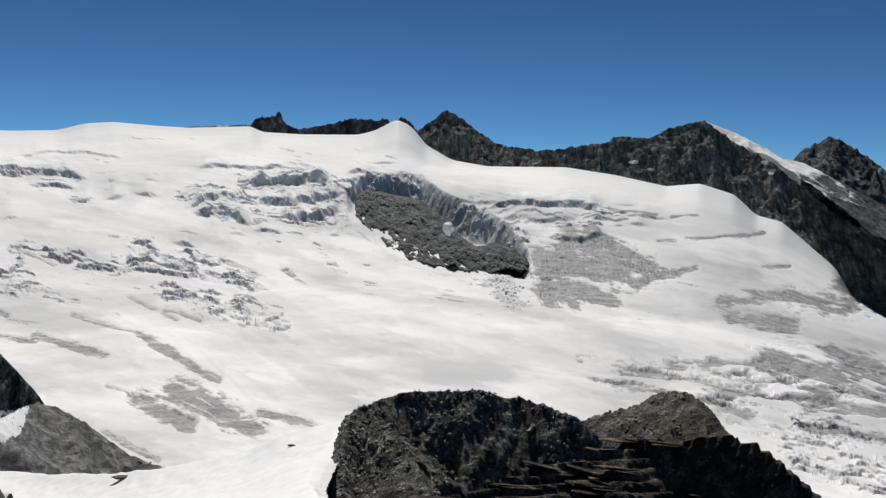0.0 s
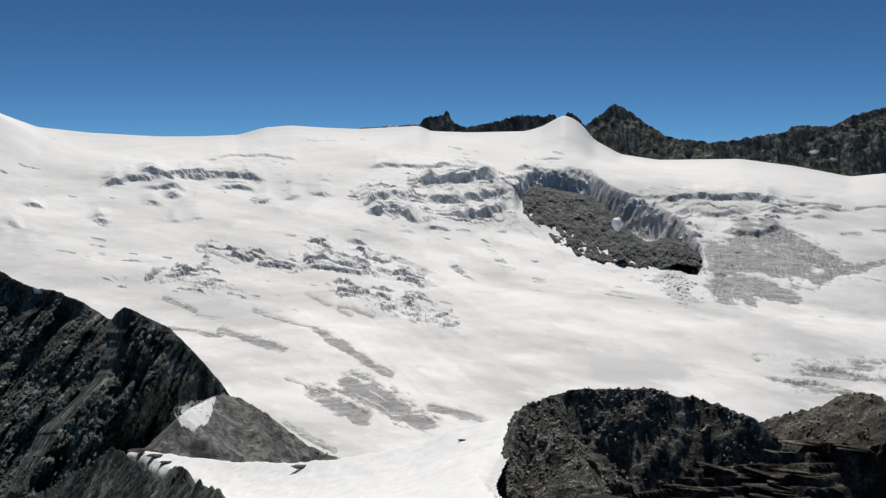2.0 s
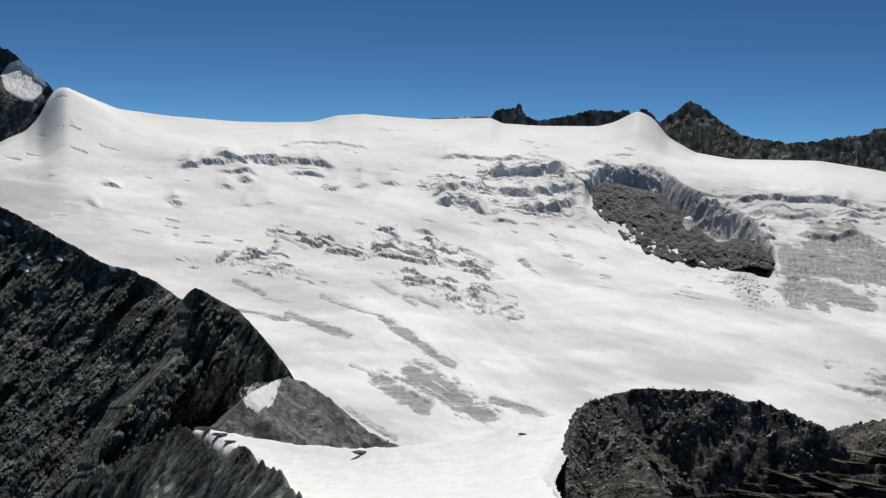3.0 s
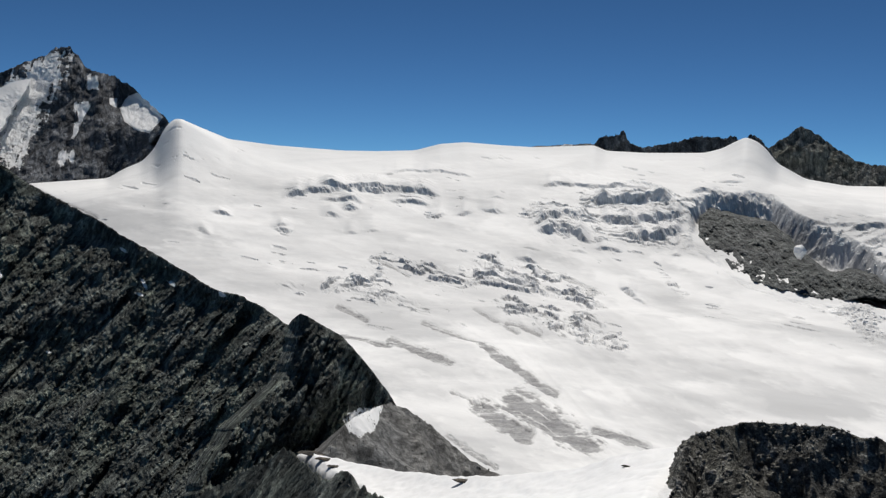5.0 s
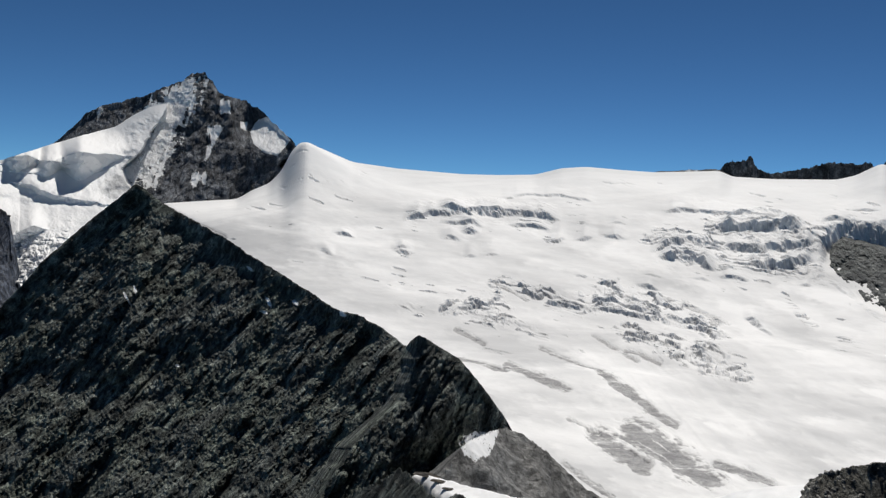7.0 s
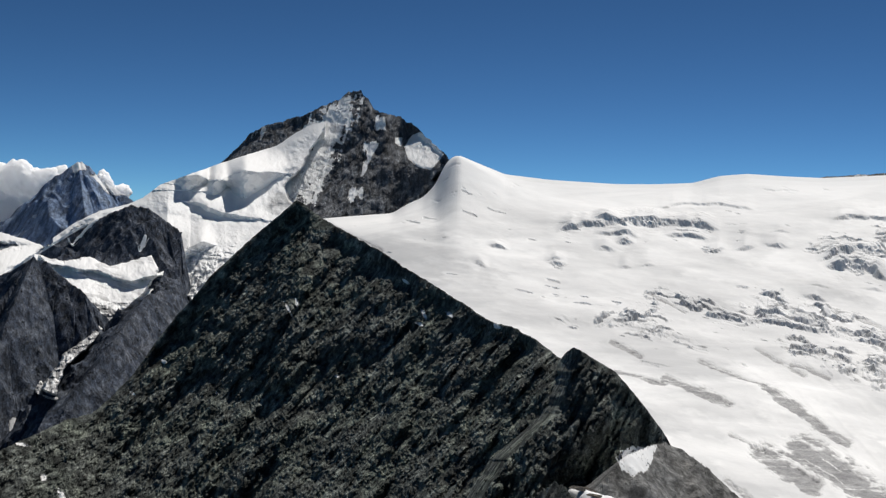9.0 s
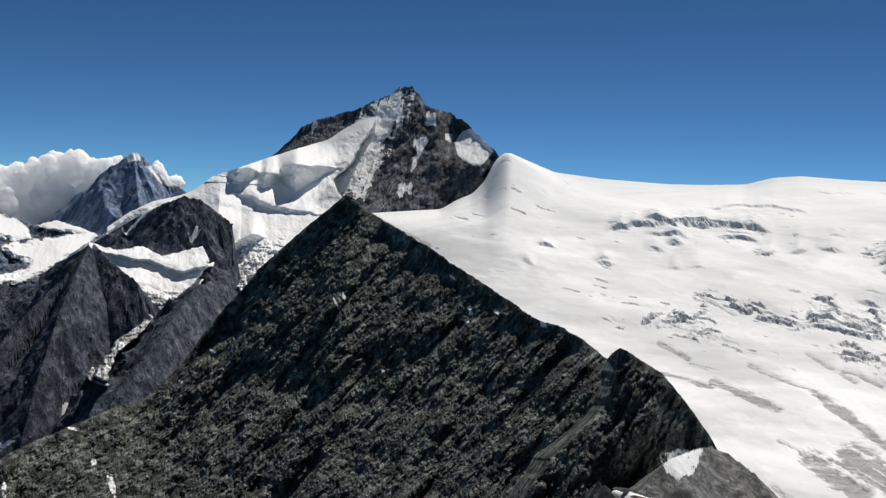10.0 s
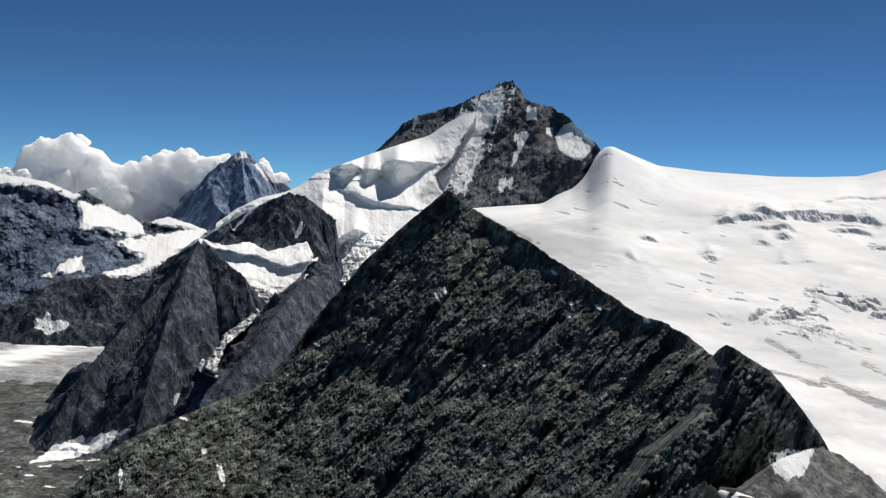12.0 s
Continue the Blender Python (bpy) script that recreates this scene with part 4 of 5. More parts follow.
face("far_massif", "distant shaded rock massif tinted blue by painted haze, with snow ledges and small glaciers", ((66.5, -1.4), (68, -1.1), (70.5, -0.3), (71.9, -0.7), (74.1, 0.1), (75.8, 1.25), (76.5, 0.95), (77.9, 1.55), (79.2, 1.85), (80.8, 1.95), (86, 2.4), (92, 1.5)), ((66, -7), (92, -8)),
     ((66, 92), (3260, 3220)), ((66, 76, 92), (4250, 4200, 4000)), 420, 230, ((110, 5, 5, 0.4, 4, True), (46, 1.4, 2.0, 0.4, 5, True), (16, 0.4, 0.5, 0.0, 4, False)), hazed_blue_mat, massif_snow, behind=350, ragged=0.10, calm=0.85)
rock_knoll, rock_knoll_height = mountain("rock_knoll", "dark low rock knoll above the valley glacier",
         [(((86, -7.5, 3060), (79.6, -5.9, 3060), (78.9, -5.4, 3050), (77.5, -4.7, 3040), (74.8, -4.1, 3040), (73.0, -4.6, 3030), (71.4, -4.4, 3000), (69.9, -3.3, 2980), (68, -3, 2960)), 1.2, 0.9)],
         (66, 87, 260, 2780, 3150, 80), navy_haze_mat, 30, 110, lambda x, y, z, az, el, r: np.maximum(0.06 + 0.4 * fbm(x / 60, y / 60, 5), patch(az, el, ((78.8, -7.1), (77.9, -6.4), (76.7, -7.4), (77.1, -7.9), (78.3, -7.8)), 0.9 * fbm(x / 40, y / 40, 5, 0.6) - 0.1)), spikes=5)

fx, fy, fa, fr = polar(64, 88, 280, 1100, 2600, 200)
fz = -422 + 10 * fbm(fx / 260, fy / 260, 4) + 5 * fbm(fx / 60, fy / 40, 5, 0.55) + 3 * fbm((fx - fy) / 30, (fx + fy) / 220, 3, 0.5, True)
spots = 0.10 + 1.05 * fbm((fx + fy) / 60, (fx - fy) / 22, 5, 0.5) * step(2350, 1900, fr) * step(1150, 1300, fr)
fel = charted(fa, np.degrees(np.arctan2(fz, fr)))
foot = patch(fa, fel, ((78.5, -15.8), (76.9, -14.8), (75.5, -14.1), (75.0, -14.7), (73.7, -13.7), (72.5, -13.9), (73.8, -15.0), (75.2, -15.4), (76.7, -15.9)), 0.3 * fbm(fx / 30, fy / 30, 4), 2.5)
spots = np.maximum(spots, foot)
tagged(sheet("valley_floor", fx, fy, fz + EYE, ground_mat, snow=spots), "grey-green moraine valley floor dotted with snow patches", "valley floor", kind="structure")
vx, vy, va, vr = polar(67, 92, 240, 2290, 3900, 170)
vz = -432 + 24 * step(2320, 2520, vr + 260 * fbm(vx / 160, vy / 160, 5)) + 90 * step(3000, 3900, vr) + 3 * fbm(vx / 40, vy / 40, 4)
vel = charted(va, np.degrees(np.arctan2(vz, vr)))
white = patch(va, vel, ((93, -9.3), (80.5, -9.05), (78.6, -8.55), (76.2, -7.35), (73.8, -6.8), (72.1, -6.0), (71.0, -5.4), (71.8, -6.6), (74.5, -8.7), (76.5, -8.95), (78.5, -9.6), (80.5, -10.1), (93, -10.6)), 0.5 * fbm((vx + vy) / 200, (vx - vy) / 40, 5), 1.2)
tagged(sheet("valley_glacier", vx, vy, vz + EYE, glacier_mat, smooth=True, ice=0.95 - 0.8 * white + 0.4 * fbm(vx / 60 + vy / 200, vy / 260, 5)), "flat grey-white glacier tongue on the valley floor", "glacier", kind="structure")


def ridge_snow(az, el):
    s = 0.30 * fbm(az * 1.7, el * 1.7, 6, 0.6) + 0.04
    rag = 0.35 * fbm(az * 6, el * 6, 4)
    for a, e, long, high, lean in RIDGE_SNOW:
        s = np.maximum(s, 1.0 - 0.5 * np.hypot(((az - a) * math.cos(radians(lean)) + (el - e) * math.sin(radians(lean))) / long, ((el - e) * math.cos(radians(lean)) - (az - a) * math.sin(radians(lean))) / high) + rag)
    return s


# leftover snow on the dark ridge: azimuth, elevation, length, breadth, lean
RIDGE_SNOW = ((66.5, -17.0, 0.75, 0.18, 70), (67.7, -15.5, 0.25, 0.2, 60), (73.0, -17.0, 0.7, 0.12, 85), (52.4, -5.1, 0.55, 0.09, 60), (51.9, -4.6, 0.3, 0.09, 75), (43.2, -5.3, 0.4, 0.12, 60), (43.5, -5.9, 0.3, 0.1, 20),
              (60.5, -8.5, 0.2, 0.12, 30), (49.0, -9.5, 0.15, 0.1, 20), (57.0, -10.6, 0.16, 0.07, 50), (41.5, -5.2, 0.3, 0.12, 35), (38.2, -5.9, 0.3, 0.14, 30), (44.6, -3.0, 0.35, 0.1, 35), (69.0, -13.4, 0.5, 0.1, 15), (62.4, -10.5, 0.2, 0.07, 40))


RIDGE_SKY = ((32.0, -9.5), (33.8, -8.0), (35.4, -6.75), (37.25, -5.9), (38.2, -5.75), (39.2, -5.3), (41.1, -4.1), (42.65, -3.2), (44.4, -2.25), (46.2, -1.1), (48.6, 0.15), (50.55, 1.2), (51.7, 2.1), (52.1, 2.25), (52.5, 1.85), (53.3, 1.2), (54.75, -0.1), (56.2, -1.5), (57.7, -3.0), (58.8, -4.45),
             (59.7, -5.45), (61.0, -7.2), (62.4, -9.3), (63.85, -10.8), (64.95, -11.75), (66.4, -12.0), (68.2, -12.8), (70.4, -13.7), (72.5, -14.55), (74.2, -15.7), (75.6, -17.0), (76.4, -18.1), (79, -22))
dark_ridge = face("dark_ridge", "steep dark rock ridge with scree gullies rising to a sharp apex", RIDGE_SKY, ((31, -23), (60, -24), (80, -25)), ((32, 34, 40, 52, 60, 70, 79), (210, 225, 300, 460, 550, 560, 550)), ((32, 34, 40, 45.6, 50, 54, 60, 66, 72, 79), (400, 430, 560, 710, 830, 860, 850, 800, 730, 660)),
                  760, 400, ((19, 5.5, 16, 0.75, 4, True), (8, 1.7, 3.5, 0.75, 5, True), (4.5, 0.5, 0.8, 0.5, 5, False), (2.6, 0.13, 0.2, 0.3, 4, False)), ridge_mat, ridge_snow, behind=160, ragged=0.10)
BUMP_SKY = ((24.0, -15.0), (26.2, -13.3), (26.9, -12.2), (28.5, -10.35), (30.1, -8.6), (31.9, -7.65), (32.5, -7.3), (32.95, -7.15), (33.5, -7.55), (34.0, -8.3), (34.85, -9.4), (37.7, -11.2), (39.1, -13.0), (40.9, -14.3), (42.7, -16.7), (45, -20))


def bump_shape(az, el):
    """The spur of the bump comes down towards the summit; its far side falls back into a gully."""
    spur = np.interp(-el, (7, 9, 11, 13, 15, 18, 22), (32.9, 32.9, 33.8, 35.6, 37.4, 39.4, 41.5)) + 0.35 * fbm(el * 0.9, 0 * el, 3)
    return 120 * step(-0.2, 1.9, az - spur) + 9 * np.maximum(spur - 3.5 - az, 0)


bump_ob = face("fore_bump", "dark rock bump with a shaded gully on its side", BUMP_SKY, ((23, -23), (46, -24)), ((24, 29, 33, 45), (225, 235, 280, 290)), ((24, 28, 33, 38, 45), (325, 335, 345, 345, 340)),
               340, 260, ((7, 2.2, 6, 0.4, 4, True), (3.5, 0.7, 1.6, 0.4, 5, True), (1.4, 0.2, 0.3, 0.2, 4, False)), ridge_mat,
               lambda az, el: np.maximum(0.3 * fbm(az * 2, el * 2, 5) - 0.02, patch(az, el, ((29.85, -14.0), (28.7, -13.45), (27.25, -13.45), (27.6, -14.9), (28.6, -15.25), (29.5, -14.8)), 0.35 * fbm(az * 4, el * 4, 4), 2.5)), behind=60, parent=dark_ridge, shape=bump_shape)
LEDGE_LINE = [(((44, -21.5, 190), (40, -19.2, 175), (36.5, -17.3, 163), (34.0, -15.9, 153), (33.2, -16.3, 142), (31.9, -17.4, 128), (29.4, -17.7, 112), (28.7, -18.7, 100), (26.6, -19.9, 84), (24, -23, 66)), 1.7, 1.5)]
fore_rock, fore_height = mountain("fore_rock", "dark broken rock edge below the snow saddle", LEDGE_LINE, (20, 48, 300, 45, 230, 300), ridge_mat, 8, 15, lambda x, y, z, az, el, r: 0.2 * fbm(x / 9, y / 9, 5), parent=dark_ridge, spikes=1.0)
moraine, moraine_height = mountain("moraine_slope", "light grey moraine slope below the dark rock bump",
         [(((31.5, -17.2, 280), (30.3, -15.4, 288), (29.4, -14.1, 297), (28.4, -13.5, 310), (26.6, -12.95, 328), (25.0, -13.6, 330), (22.75, -15.35, 328), (20.85, -16.7, 325), (18.9, -17.4, 322), (16, -19.5, 318)), 0.9, 0.8)],
         (14, 35, 190, 230, 420, 90), moraine_mat, 4, 30, lambda x, y, z, az, el, r: np.maximum(0.36 * fbm(x / 12, y / 30, 4), patch(az, el, ((29.85, -14.0), (28.7, -13.2), (27.25, -13.3), (27.6, -14.9), (28.6, -15.25), (29.5, -14.8)), 0.35 * fbm(az * 4, el * 4, 4), 2.5)), category="scree slope", spikes=0.6)

for az, el, long, wide, turn in ((65.4, 0.1, 40, 7, 10), (62.0, -0.9, 16, 4, 40)):
    snow_patch(rock_hump, rock_hump_height, az, el, 2250, 2800, long, wide, turn, 2.5)

# ---- near saddle ----
EDGE_AZ = (-30, -20, -10, 0, 5.1, 10.1, 14.0, 19.9, 25.7, 29.5, 33.6, 36)
EDGE_EL = (-22, -18, -16.5, -15.5, -14.6, -15.6, -16.8, -17.7, -17.5, -16.8, -15.9, -16.4)
EDGE_R = (60, 66, 72, 76, 78, 82, 86, 95, 115, 132, 150, 156)
na = np.linspace(2, 36, 380)[:, None]
nv = np.linspace(0.06, 1.35, 260)[None]
re = eased(na, EDGE_AZ, EDGE_R, 1.5) + 0 * nv
ze = np.tan(np.radians(lift(na, eased(na, EDGE_AZ, EDGE_EL, 1.5)))) * re
nr = np.where(nv < 1, 2 + (re - 2) * nv, re + (nv - 1) * 100)
n1 = np.minimum(nv, 1)
nz = np.where(nv < 1, -1.7 + (ze + 1.7) * (1.25 * n1 - 0.25 * n1 ** 5), ze - (nv - 1) * 100 * 0.9)
nx, ny = -np.sin(np.radians(bearing(na))) * nr, np.cos(np.radians(bearing(na))) * nr
nel = charted(na, np.degrees(np.arctan2(nz, nr)))
west = np.interp(nel, (-24, -20.7, -19.5, -18.2, -17.2, -15.8, -15.0), (23.5, 26.3, 28.2, 29.2, 31.2, 33.4, 34.2)) + 0.5 * fbm(nx / 3, ny / 3, 4)
east = np.interp(nel, (-24, -20.5, -18.7, -17.2, -15.5, -14.3), (5.2, 6.9, 8.3, 7.5, 6.0, 4.4)) + 0.12 * fbm(nx / 3 + 9, ny / 3, 4)
fall = np.maximum(na - west, 0) * np.radians(1) * nr * 1.6
nz = nz - fall - 0.6 * step(1.2, 0.0, na - east) - 0.5 * step(0.6, 0.0, west - na)
nz = nz + 0.22 * fbm(nx / 6, ny / 6, 5) * np.minimum(nr / 20, 1) + 0.11 * fbm(nx / 1.1, ny / 1.1, 2)
near_snow = sheet("snow_saddle", nx, ny, nz + EYE, near_snow_mat, smooth=True, keep=(na > east - 0.25) & (na < west + 0.8), ice=0.42 * step(1.0, 0.2, na - east) * step(-15.5, -17, nel))
tagged(near_snow, "bright white snow saddle with rippled old snow", "snow field", kind="structure")

outcrop, outcrop_height = mountain("scree_outcrop", "dark rock outcrop strewn with scree beside the snow saddle",
         [(((8.0, -18.4, 62), (7.7, -16.9, 65), (6.8, -15.5, 68), (5.7, -14.05, 72), (3.4, -13.2, 74), (1.0, -12.9, 74), (-2.1, -12.9, 74), (-5.2, -13.25, 74), (-7.6, -14.05, 73), (-10.3, -15.1, 72), (-15, -18, 70)), 0.95, 1.3),
          (((5.3, -14.5, 70), (4.2, -14.9, 69.5), (3.0, -16.3, 66), (1.5, -18.4, 62), (0.2, -20.6, 58), (-0.8, -23, 54)), 1.5, 0.75)],
         (-15, 9.5, 270, 40, 85, 330), knob_mat, 2.6, 7, None, floor=-60, spikes=0.34, trim=(6.8, 1.8), side=1, category="rock outcrop")
brown, brown_height = mountain("brown_outcrop", "low brown rock outcrop on the ridge above the glacier",
         [(((-7, -16, 104), (-10.2, -14.3, 102), (-13.6, -13.25, 100), (-14.2, -12.7, 99), (-14.8, -12.42, 98), (-16.4, -12.35, 97), (-17.2, -12.8, 96), (-17.9, -13.35, 95), (-18.8, -14.8, 94), (-20, -19, 92)), 1.3, 0.8)],
         (-22, -6, 180, 70, 125, 120), brown_mat, 1.0, 7, None, floor=-70, spikes=0.10, beds=(0.45, 0.15, 0.1, 0.5), category="rock outcrop")

# layered slabs
LEDGE = ((3, -21.5, 39), (0.5, -20.1, 40), (-3.4, -18.7, 42), (-6.5, -17.7, 43), (-10.7, -16.75, 44), (-12.6, -15.6, 44), (-15.2, -15.55, 43.5), (-19.2, -14.95, 43), (-21.0, -15.3, 42.5), (-23.3, -17.0, 41.5), (-24.1, -20.5, 40.5))
ledges, ledge_height = mountain("layered_outcrop", "black layered rock slabs with rusty brown edges", [(LEDGE[:6], 0.8, 0.55), (LEDGE[5:], 0.9, 2.4)], (-26, 3, 320, 26, 50, 230), slab_mat, 0.8, 6, None, floor=-40, spikes=0.10, beds=(0.42, -0.10, 0.22, 1.0), category="rock outcrop")


# ---- loose pieces ----
def hull_mesh(name, seed, count, scale, material, flat=1.0):
    """An angular block: the hull of a few points on a squashed ball."""
    r = random.Random(seed)
    bm = bmesh.new()
    for _ in range(count):
        v = Vector((r.gauss(0, 1), r.gauss(0, 1), r.gauss(0, 1))).normalized() * r.uniform(0.75, 1.0)
        bm.verts.new((v.x * scale, v.y * scale * 0.85, v.z * scale * flat))
    bmesh.ops.convex_hull(bm, input=bm.verts)
    bmesh.ops.delete(bm, geom=[v for v in bm.verts if not v.link_faces], context="VERTS")
    bmesh.ops.recalc_face_normals(bm, faces=bm.faces)
    me = bpy.data.meshes.new(name)
    bm.to_mesh(me)
    bm.free()
    me.materials.append(material)
    return me


def strew(name, meshes, parent, spots, seed, small, large, sink=0.3):
    """Blocks of shared meshes set down at spots (x, y, z), turned at random; most of them small."""
    r = random.Random(seed)
    for x, y, z in spots:
        ob = new(name, r.choice(meshes))
        s = small + (large - small) * r.random() ** 2.6
        ob.parent = parent
        ob.matrix_basis = Matrix.LocRotScale((x, y, z + s * (0.5 - sink)), Euler((r.uniform(-0.5, 0.5), r.uniform(-0.5, 0.5), r.uniform(0, 6.28))), (s * r.uniform(0.8, 1.4), s, s * r.uniform(0.6, 1.0)))


def spots_on(height, count, az0, az1, r0, r1, seed):
    r = random.Random(seed)
    out = []
    for _ in range(count):
        a, d = radians(bearing(r.uniform(az0, az1))), r.uniform(r0, r1)
        out.append((-math.sin(a) * d, math.cos(a) * d))
    xs, ys = np.array([p[0] for p in out]), np.array([p[1] for p in out])
    return list(zip(xs, ys, height(xs, ys)))


def spots_along(points, height, count, spread, seed):
    """Spots on a ridge, close to its crest."""
    r = random.Random(seed)
    places = [at(*p) for p in points]
    xs, ys = [], []
    for _ in range(count):
        i = r.randrange(len(places) - 1)
        t = r.random()
        a, b = places[i], places[i + 1]
        xs.append(a[0] + t * (b[0] - a[0]) + r.gauss(0, spread))
        ys.append(a[1] + t * (b[1] - a[1]) + r.gauss(0, spread))
    xs, ys = np.array(xs), np.array(ys)
    return list(zip(xs, ys, height(xs, ys)))


def joined(name, templates, places, turns, sizes, material):
    """Many copies of a few small meshes as one mesh: (verts, faces) templates, with places, 3x3 turns and sizes."""
    verts, faces, base = [], [], 0
    for i, (v, f) in enumerate(templates):
        mine = slice(i, None, len(templates))
        p, t, s = places[mine], turns[mine], sizes[mine]
        w = np.einsum("nij,vj->nvi", t, v) * s[:, None, None] + p[:, None, :]
        verts.append(w.reshape(-1, 3))
        faces.append((f[None] + (np.arange(len(p)) * len(v))[:, None, None]).reshape(-1, 3) + base)
        base += len(p) * len(v)
    verts, faces = np.concatenate(verts).astype(np.float32), np.concatenate(faces).astype(np.int32)
    me = bpy.data.meshes.new(name)
    me.vertices.add(len(verts))
    me.vertices.foreach_set("co", verts.ravel())
    me.loops.add(faces.size)
    me.loops.foreach_set("vertex_index", faces.ravel())
    me.polygons.add(len(faces))
    me.polygons.foreach_set("loop_start", np.arange(0, faces.size, 3, dtype=np.int32))
    me.materials.append(material)
    me.update()
    me.validate()
    return new(name, me)


def template(me):
    me.calc_loop_triangles()
    return (np.array([v.co for v in me.vertices]), np.array([t.vertices for t in me.loop_triangles]))


def random_turns(r, count, tilt=3.1):
    a, b, c = r.uniform(0, 6.28, count), r.uniform(-tilt, tilt, count), r.uniform(-tilt, tilt, count)
    ca, sa, cb, sb, cc, sc = np.cos(a), np.sin(a), np.cos(b), np.sin(b), np.cos(c), np.sin(c)
    return np.stack([np.stack([ca * cb, ca * sb * sc - sa * cc, ca * sb * cc + sa * sc], -1), np.stack([sa * cb, sa * sb * sc + ca * cc, sa * sb * cc - ca * sc], -1), np.stack([-sb, cb * sc, cb * cc], -1)], 1)


def scree(parent, height, count, az0, az1, r0, r1, small, large, material, seed, label):
    """Loose stones past counting over a slope, as one part."""
    r = np.random.default_rng(seed)
    a, d = np.radians(bearing(r.uniform(az0, az1, count))), r.uniform(r0, r1, count)
    x, y = -np.sin(a) * d, np.cos(a) * d
    s = small + (large - small) * r.random(count) ** 4.0
    patchy = fbm(x / (large * 9), y / (large * 9), 3) > -0.15
    z = height(x, y) - 0.25 * s
    places = np.stack([x, y, z], 1)[patchy]
    ob = joined("scree", [template(m) for m in stones], places, random_turns(r, len(places)), s[patchy], material)
    ob.parent = parent
    return tagged(ob, label, kind="stuff")


def spots_of(ob, count, seed, low, high):
    """Spots on the front of a mountain, between two shares of its height."""
    columns, rows = FRONT[ob.name]
    r = np.random.default_rng(seed)
    i, j = r.integers(0, columns, count), (r.uniform(low, high, count) * (rows - 1)).astype(int)
    return [tuple(ob.data.vertices[int(a * (rows + 14) + b)].co) for a, b in zip(i, j)]


def rubble_on(parent, spots, small, large, material, seed, label):
    """Loose blocks past counting, as one part."""
    r = np.random.default_rng(seed)
    places = np.array(spots)
    s = small + (large - small) * r.random(len(places)) ** 4.0
    places[:, 2] -= 0.2 * s
    ob = joined("scree", [template(m) for m in stones], places, random_turns(r, len(places)), s, material)
    ob.parent = parent
    return tagged(ob, label, kind="stuff")


stones = [hull_mesh("boulder", 10 + i, 12, 1.0, stone_mat, 0.8) for i in range(6)]
strew("boulder", stones, outcrop, spots_on(outcrop_height, 190, -12.5, 8.0, 62, 74, 1), 2, 0.10, 0.45, 0.55)
strew("boulder", stones, outcrop, spots_along(((7.0, -16, 66), (5.3, -13.9, 72), (2.2, -13.0, 74), (-1.0, -12.7, 74), (-4.9, -13.0, 74), (-8.8, -13.9, 73)), outcrop_height, 105, 0.4, 3), 4, 0.08, 0.26, 0.5)
scree(outcrop, outcrop_height, 12000, -13, 9.2, 50, 75, 0.04, 0.34, stone_mat, 101, "loose grey-brown stones")
scree(brown, brown_height, 2500, -20.5, -8, 80, 102, 0.05, 0.35, stone_mat, 102, "loose brown stones")
crags = [hull_mesh("rock", 30 + i, 11, 1.0, crag_mat, 0.8) for i in range(6)]
strew("rock", crags, dark_ridge, spots_of(dark_ridge, 150, 5, 0.97, 1.0), 6, 0.5, 2.0, 0.7)
strew("rock", crags, bump_ob, spots_of(bump_ob, 110, 9, 0.95, 1.0), 10, 0.25, 0.9, 0.65)
strew("rock", crags, fore_rock, spots_along(LEDGE_LINE[0][0], fore_height, 70, 1.5, 11), 12, 0.2, 0.8, 0.6)
rubble_on(dark_ridge, spots_of(dark_ridge, 12000, 31, 0.25, 0.97), 0.2, 1.5, crag_mat, 103, "loose dark grey blocks and rubble")
rubble_on(bump_ob, spots_of(bump_ob, 6000, 32, 0.2, 0.97), 0.10, 0.9, crag_mat, 104, "loose dark rubble")

scree(moraine, moraine_height, 3000, 17, 30, 275, 332, 0.06, 0.45, stone_mat, 105, "loose light grey stones")

cliffs = mountain_material("cliff_block", 30.0, *GREY, speckle=0.6)
for n, (ob, top_of, az0, az1, r0, r1) in enumerate(((rock_spur, rock_spur_height, 66, 79, 1450, 2060), (rock_buttress, rock_buttress_height, 58, 69, 1450, 2100), (rock_hump, rock_hump_height, 59.5, 69, 2300, 2650),
                                                    (rock_pyramid, rock_pyramid_height, -29, 2, 2950, 3180), (rock_knoll, rock_knoll_height, 68, 82, 2850, 3040))):
    scree(ob, top_of, 1800, az0, az1, r0, r1, 1.0, 5.0, cliffs, 120 + n, "fallen blocks and broken ledges")


def slab_mesh(seed, long, wide, thick, material):
    """A rough plate of rock with a broken outline and ragged edges."""
    r = random.Random(seed)
    bm = bmesh.new()
    n = 13
    rings = []
    for z, grow in ((0, 0.86), (0.35 * thick, 1.0), (0.8 * thick, 0.97), (thick, 0.84)):
        ring = []
        for i in range(n):
            a = 6.283 * i / n
            s = grow * (0.78 + 0.22 * random.Random(seed * 31 + i).random()) * r.uniform(0.95, 1.05)
            ring.append(bm.verts.new((math.cos(a) * long * s, math.sin(a) * wide * s, z + r.uniform(-0.06, 0.06) * thick)))
        rings.append(ring)
    for lower, upper in zip(rings[:-1], rings[1:]):
        for i in range(n):
            bm.faces.new((lower[i], lower[(i + 1) % n], upper[(i + 1) % n], upper[i]))
    bm.faces.new(rings[-1])
    bm.faces.new(list(reversed(rings[0])))
    me = bpy.data.meshes.new("slab")
    bm.to_mesh(me)
    bm.free()
    me.materials.append(material)
    return me


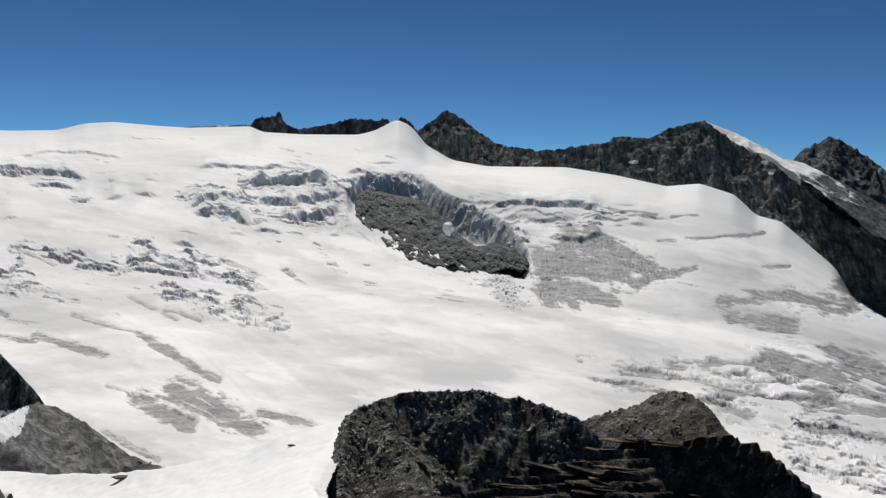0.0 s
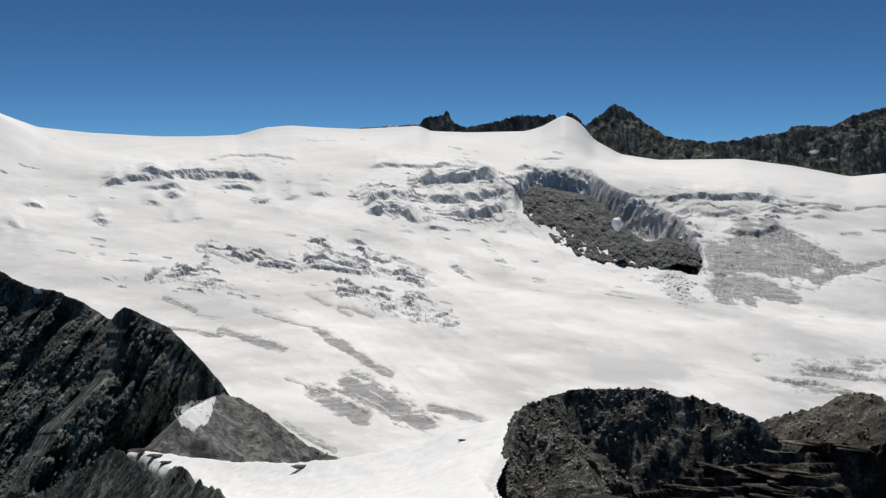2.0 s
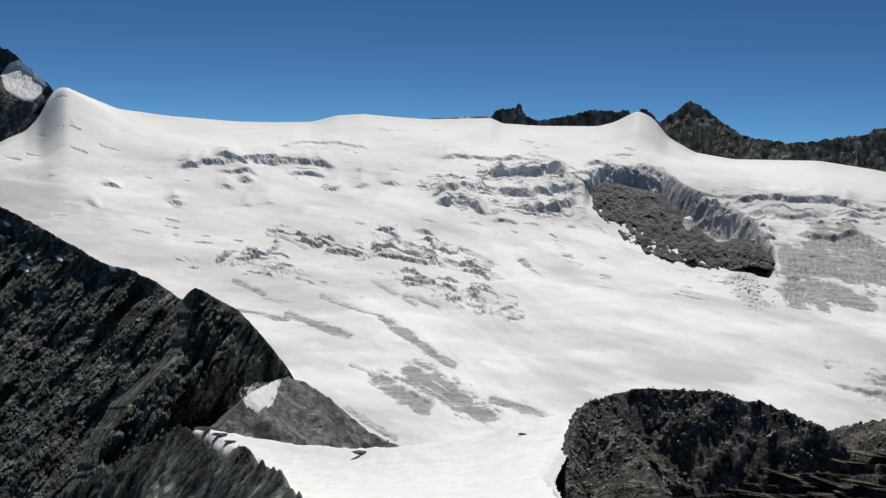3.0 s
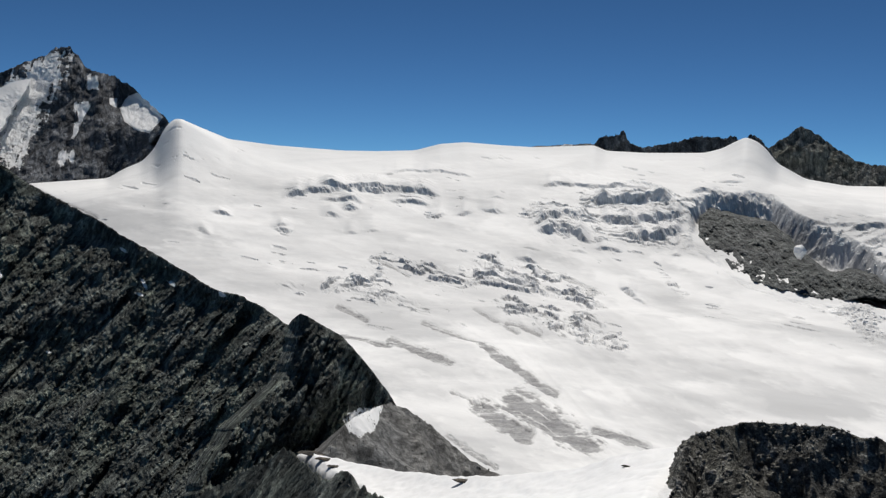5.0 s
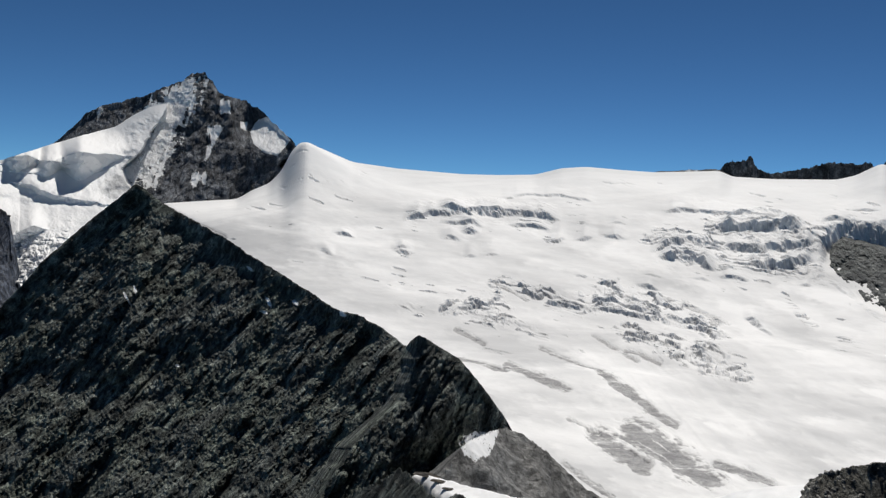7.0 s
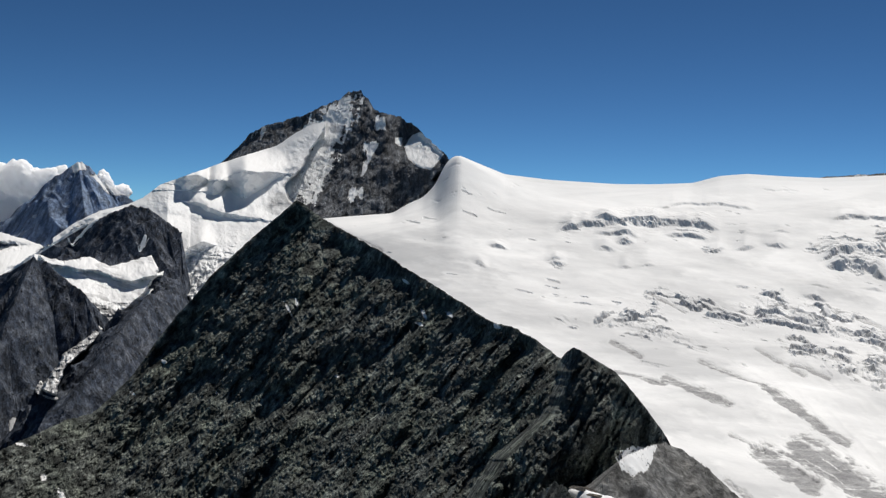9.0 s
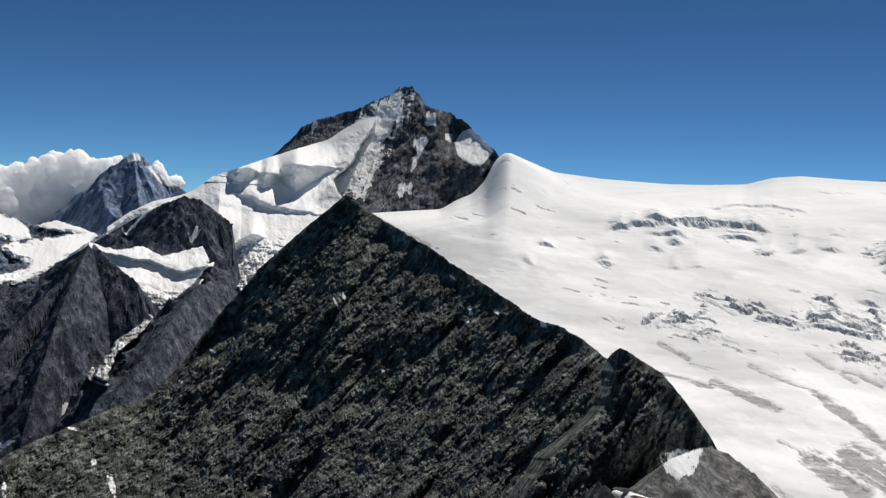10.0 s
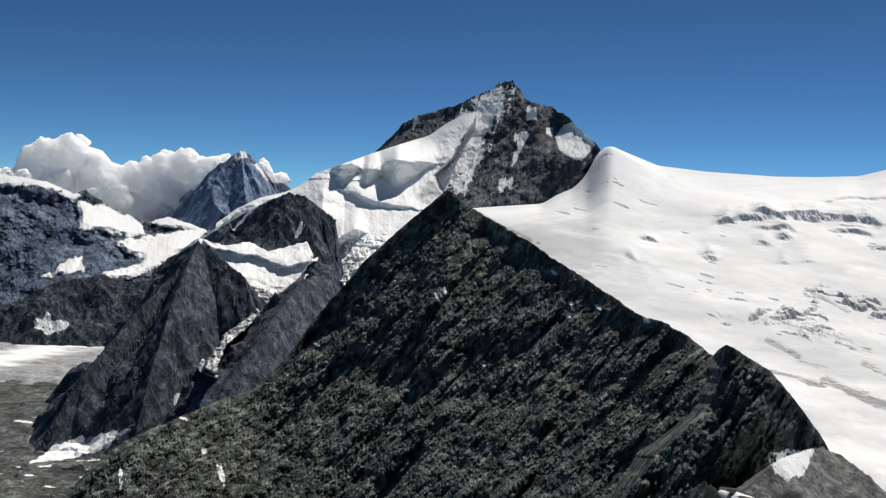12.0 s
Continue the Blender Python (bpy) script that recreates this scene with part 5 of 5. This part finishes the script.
plates = [slab_mesh(200 + i, 1.0, 0.5, 0.07 + 0.015 * (i % 4), slab_mat) for i in range(8)]
r = random.Random(77)
for n in range(150):
    down = (n % 6) / 5.0
    i = r.randrange(1, len(LEDGE) - 4)
    t = r.random()
    az = LEDGE[i][0] + t * (LEDGE[i + 1][0] - LEDGE[i][0])
    el = LEDGE[i][1] + t * (LEDGE[i + 1][1] - LEDGE[i][1])
    d = LEDGE[i][2] - 9.0 * down * r.uniform(0.6, 1.1)
    x, y = at(az, el, d)[:2]
    s = r.uniform(0.4, 1.0)
    plate = new("slab", r.choice(plates))
    plate.parent = ledges
    plate.matrix_basis = Matrix.LocRotScale((x, y, float(ledge_height(np.array([x]), np.array([y]))[0]) - 0.05 * s), Euler((radians(r.uniform(-9, 3)), radians(r.uniform(0, 8)), radians(az + r.uniform(-18, 18)))), (s * r.uniform(0.9, 1.9), s, s * r.uniform(0.7, 1.5)))
# ice blocks in the icefalls
ice_blocks = [hull_mesh("serac", 50 + i, 12, 1.0, glacier_mat, 0.8) for i in range(6)]


def ice_spots(count, az0, el0, az1, el1, wide, seed):
    r = random.Random(seed)
    out = []
    for _ in range(count):
        t = r.random()
        a, e = az0 + t * (az1 - az0) + r.gauss(0, wide), el0 + t * (el1 - el0) + r.gauss(0, wide * 0.6)
        out.append(on_ice(a, e))
    return out


for n, (count, az0, el0, az1, el1, wide, small, large) in enumerate(((8, 26, -4.2, 15, -5.6, 0.4, 1.5, 4), (16, 17.5, -7.0, 11.3, -8.7, 0.3, 1.5, 4), (24, -0.4, -0.2, -5.4, -3.4, 0.35, 3, 8), (40, -3.8, -5.4, -5.2, -7.0, 0.5, 1.5, 6))):
    strew("serac", ice_blocks, glacier, ice_spots(count, az0, el0, az1, el1, wide, 60 + n), 70 + n, small, large, 0.5)

# the white snow boss on the rock island, rocks on the saddle
boss = new("snow_patch", hull_mesh("snow_patch", 80, 40, 1.0, patch_mat, 1.0))
boss.parent = island
bx, by, bz = at(-0.05, -2.05, 1935)
boss.matrix_basis = Matrix.LocRotScale((bx, by, bz), None, (13, 22, 15))
boss["label"] = "rounded white snow boss"
for n, (az, el, wide, thick) in enumerate(((21.3, -18.05, 1.6, 0.35), (9.6, -16.2, 0.5, 0.2), (10.4, -16.5, 0.4, 0.15), (31.9, -16.35, 2.6, 0.35), (30.9, -16.75, 2.0, 0.3), (30.3, -17.2, 1.4, 0.25))):
    i = int(np.searchsorted(na[:, 0], az))
    j = int(np.argmin(np.abs(charted(az, np.degrees(np.arctan2(nz[i], nr[i]))) - el)))
    rock = new("flat_rock", hull_mesh("flat_rock", 90 + n, 40, 1.0, slab_mat, 0.5))
    rock.matrix_basis = Matrix.LocRotScale((float(nx[i, j]), float(ny[i, j]), float(nz[i, j]) + EYE + 0.05), None, (wide, wide * 0.6, thick))
    tagged(rock, "flat dark rock poking out of the saddle snow", "rock", "rocks in the saddle snow")

# ---- clouds ----
cloud_mat, _, cb = nodes_of("cloud")
cb.inputs["Base Color"].default_value = (0.97, 0.97, 0.98, 1)
cb.inputs["Roughness"].default_value = 1.0
cb.inputs["Specular IOR Level"].default_value = 0.0
cb.inputs["Subsurface Weight"].default_value = 1.0
cb.inputs["Subsurface Radius"].default_value = (1.0, 1.0, 1.0)
cb.inputs["Subsurface Scale"].default_value = 260.0


def cloud(name, label, puffs, seed):
    """A cumulus grown from balls with smaller balls on their skin, melted into one billowing surface."""
    r = random.Random(seed)
    bm = bmesh.new()
    bmesh.ops.create_icosphere(bm, subdivisions=2, radius=1.0)
    me = bpy.data.meshes.new("ball")
    bm.to_mesh(me)
    bm.free()
    places, sizes = [], []

    def ball(centre, rad, level):
        places.append(centre)
        sizes.append(rad)
        if level:
            for _ in range(12 if level == 2 else 7):
                v = Vector((r.gauss(0, 1), r.gauss(0, 1) - 0.4, r.gauss(0, 1) + 0.3)).normalized()
                ball(centre + v * rad * 0.9, rad * r.uniform(0.25, 0.5), level - 1)

    for az, el, dist, size in puffs:
        ball(Vector(at(az, el, dist)), size * 0.9, 2)
    count = len(places)
    ob = joined(name, [template(me)], np.array([tuple(p) for p in places]), np.repeat(np.eye(3)[None], count, 0), np.array(sizes), cloud_mat)
    bpy.data.meshes.remove(me)
    melt = ob.modifiers.new("melt", "REMESH")
    melt.mode, melt.voxel_size, melt.use_smooth_shade = "VOXEL", 5.0, True
    return tagged(ob, label, "cloud")


cloud("cumulus_cloud", "large white cumulus cloud behind the far peaks",
      ((82.5, 0.8, 4750, 100), (78.9, 2.5, 4800, 90), (77.6, 3.2, 4800, 95), (76.6, 3.5, 4800, 85), (75.5, 2.7, 4800, 100), (74.3, 1.9, 4800, 95), (77.4, 1.3, 4800, 140), (72.6, 1.7, 4820, 105), (71.0, 2.3, 4820, 105),
       (69.9, 2.9, 4820, 90), (68.5, 2.6, 4840, 90), (67.2, 2.7, 4860, 75), (64.6, 2.8, 4860, 60), (63.5, 2.3, 4860, 50), (70.5, 0.6, 4800, 130), (73.5, 0.0, 4780, 140), (68.6, 0.9, 4820, 120), (75.5, 0.6, 4780, 140), (79.5, 0.6, 4760, 130), (82.5, 0.0, 4740, 130)), 21)
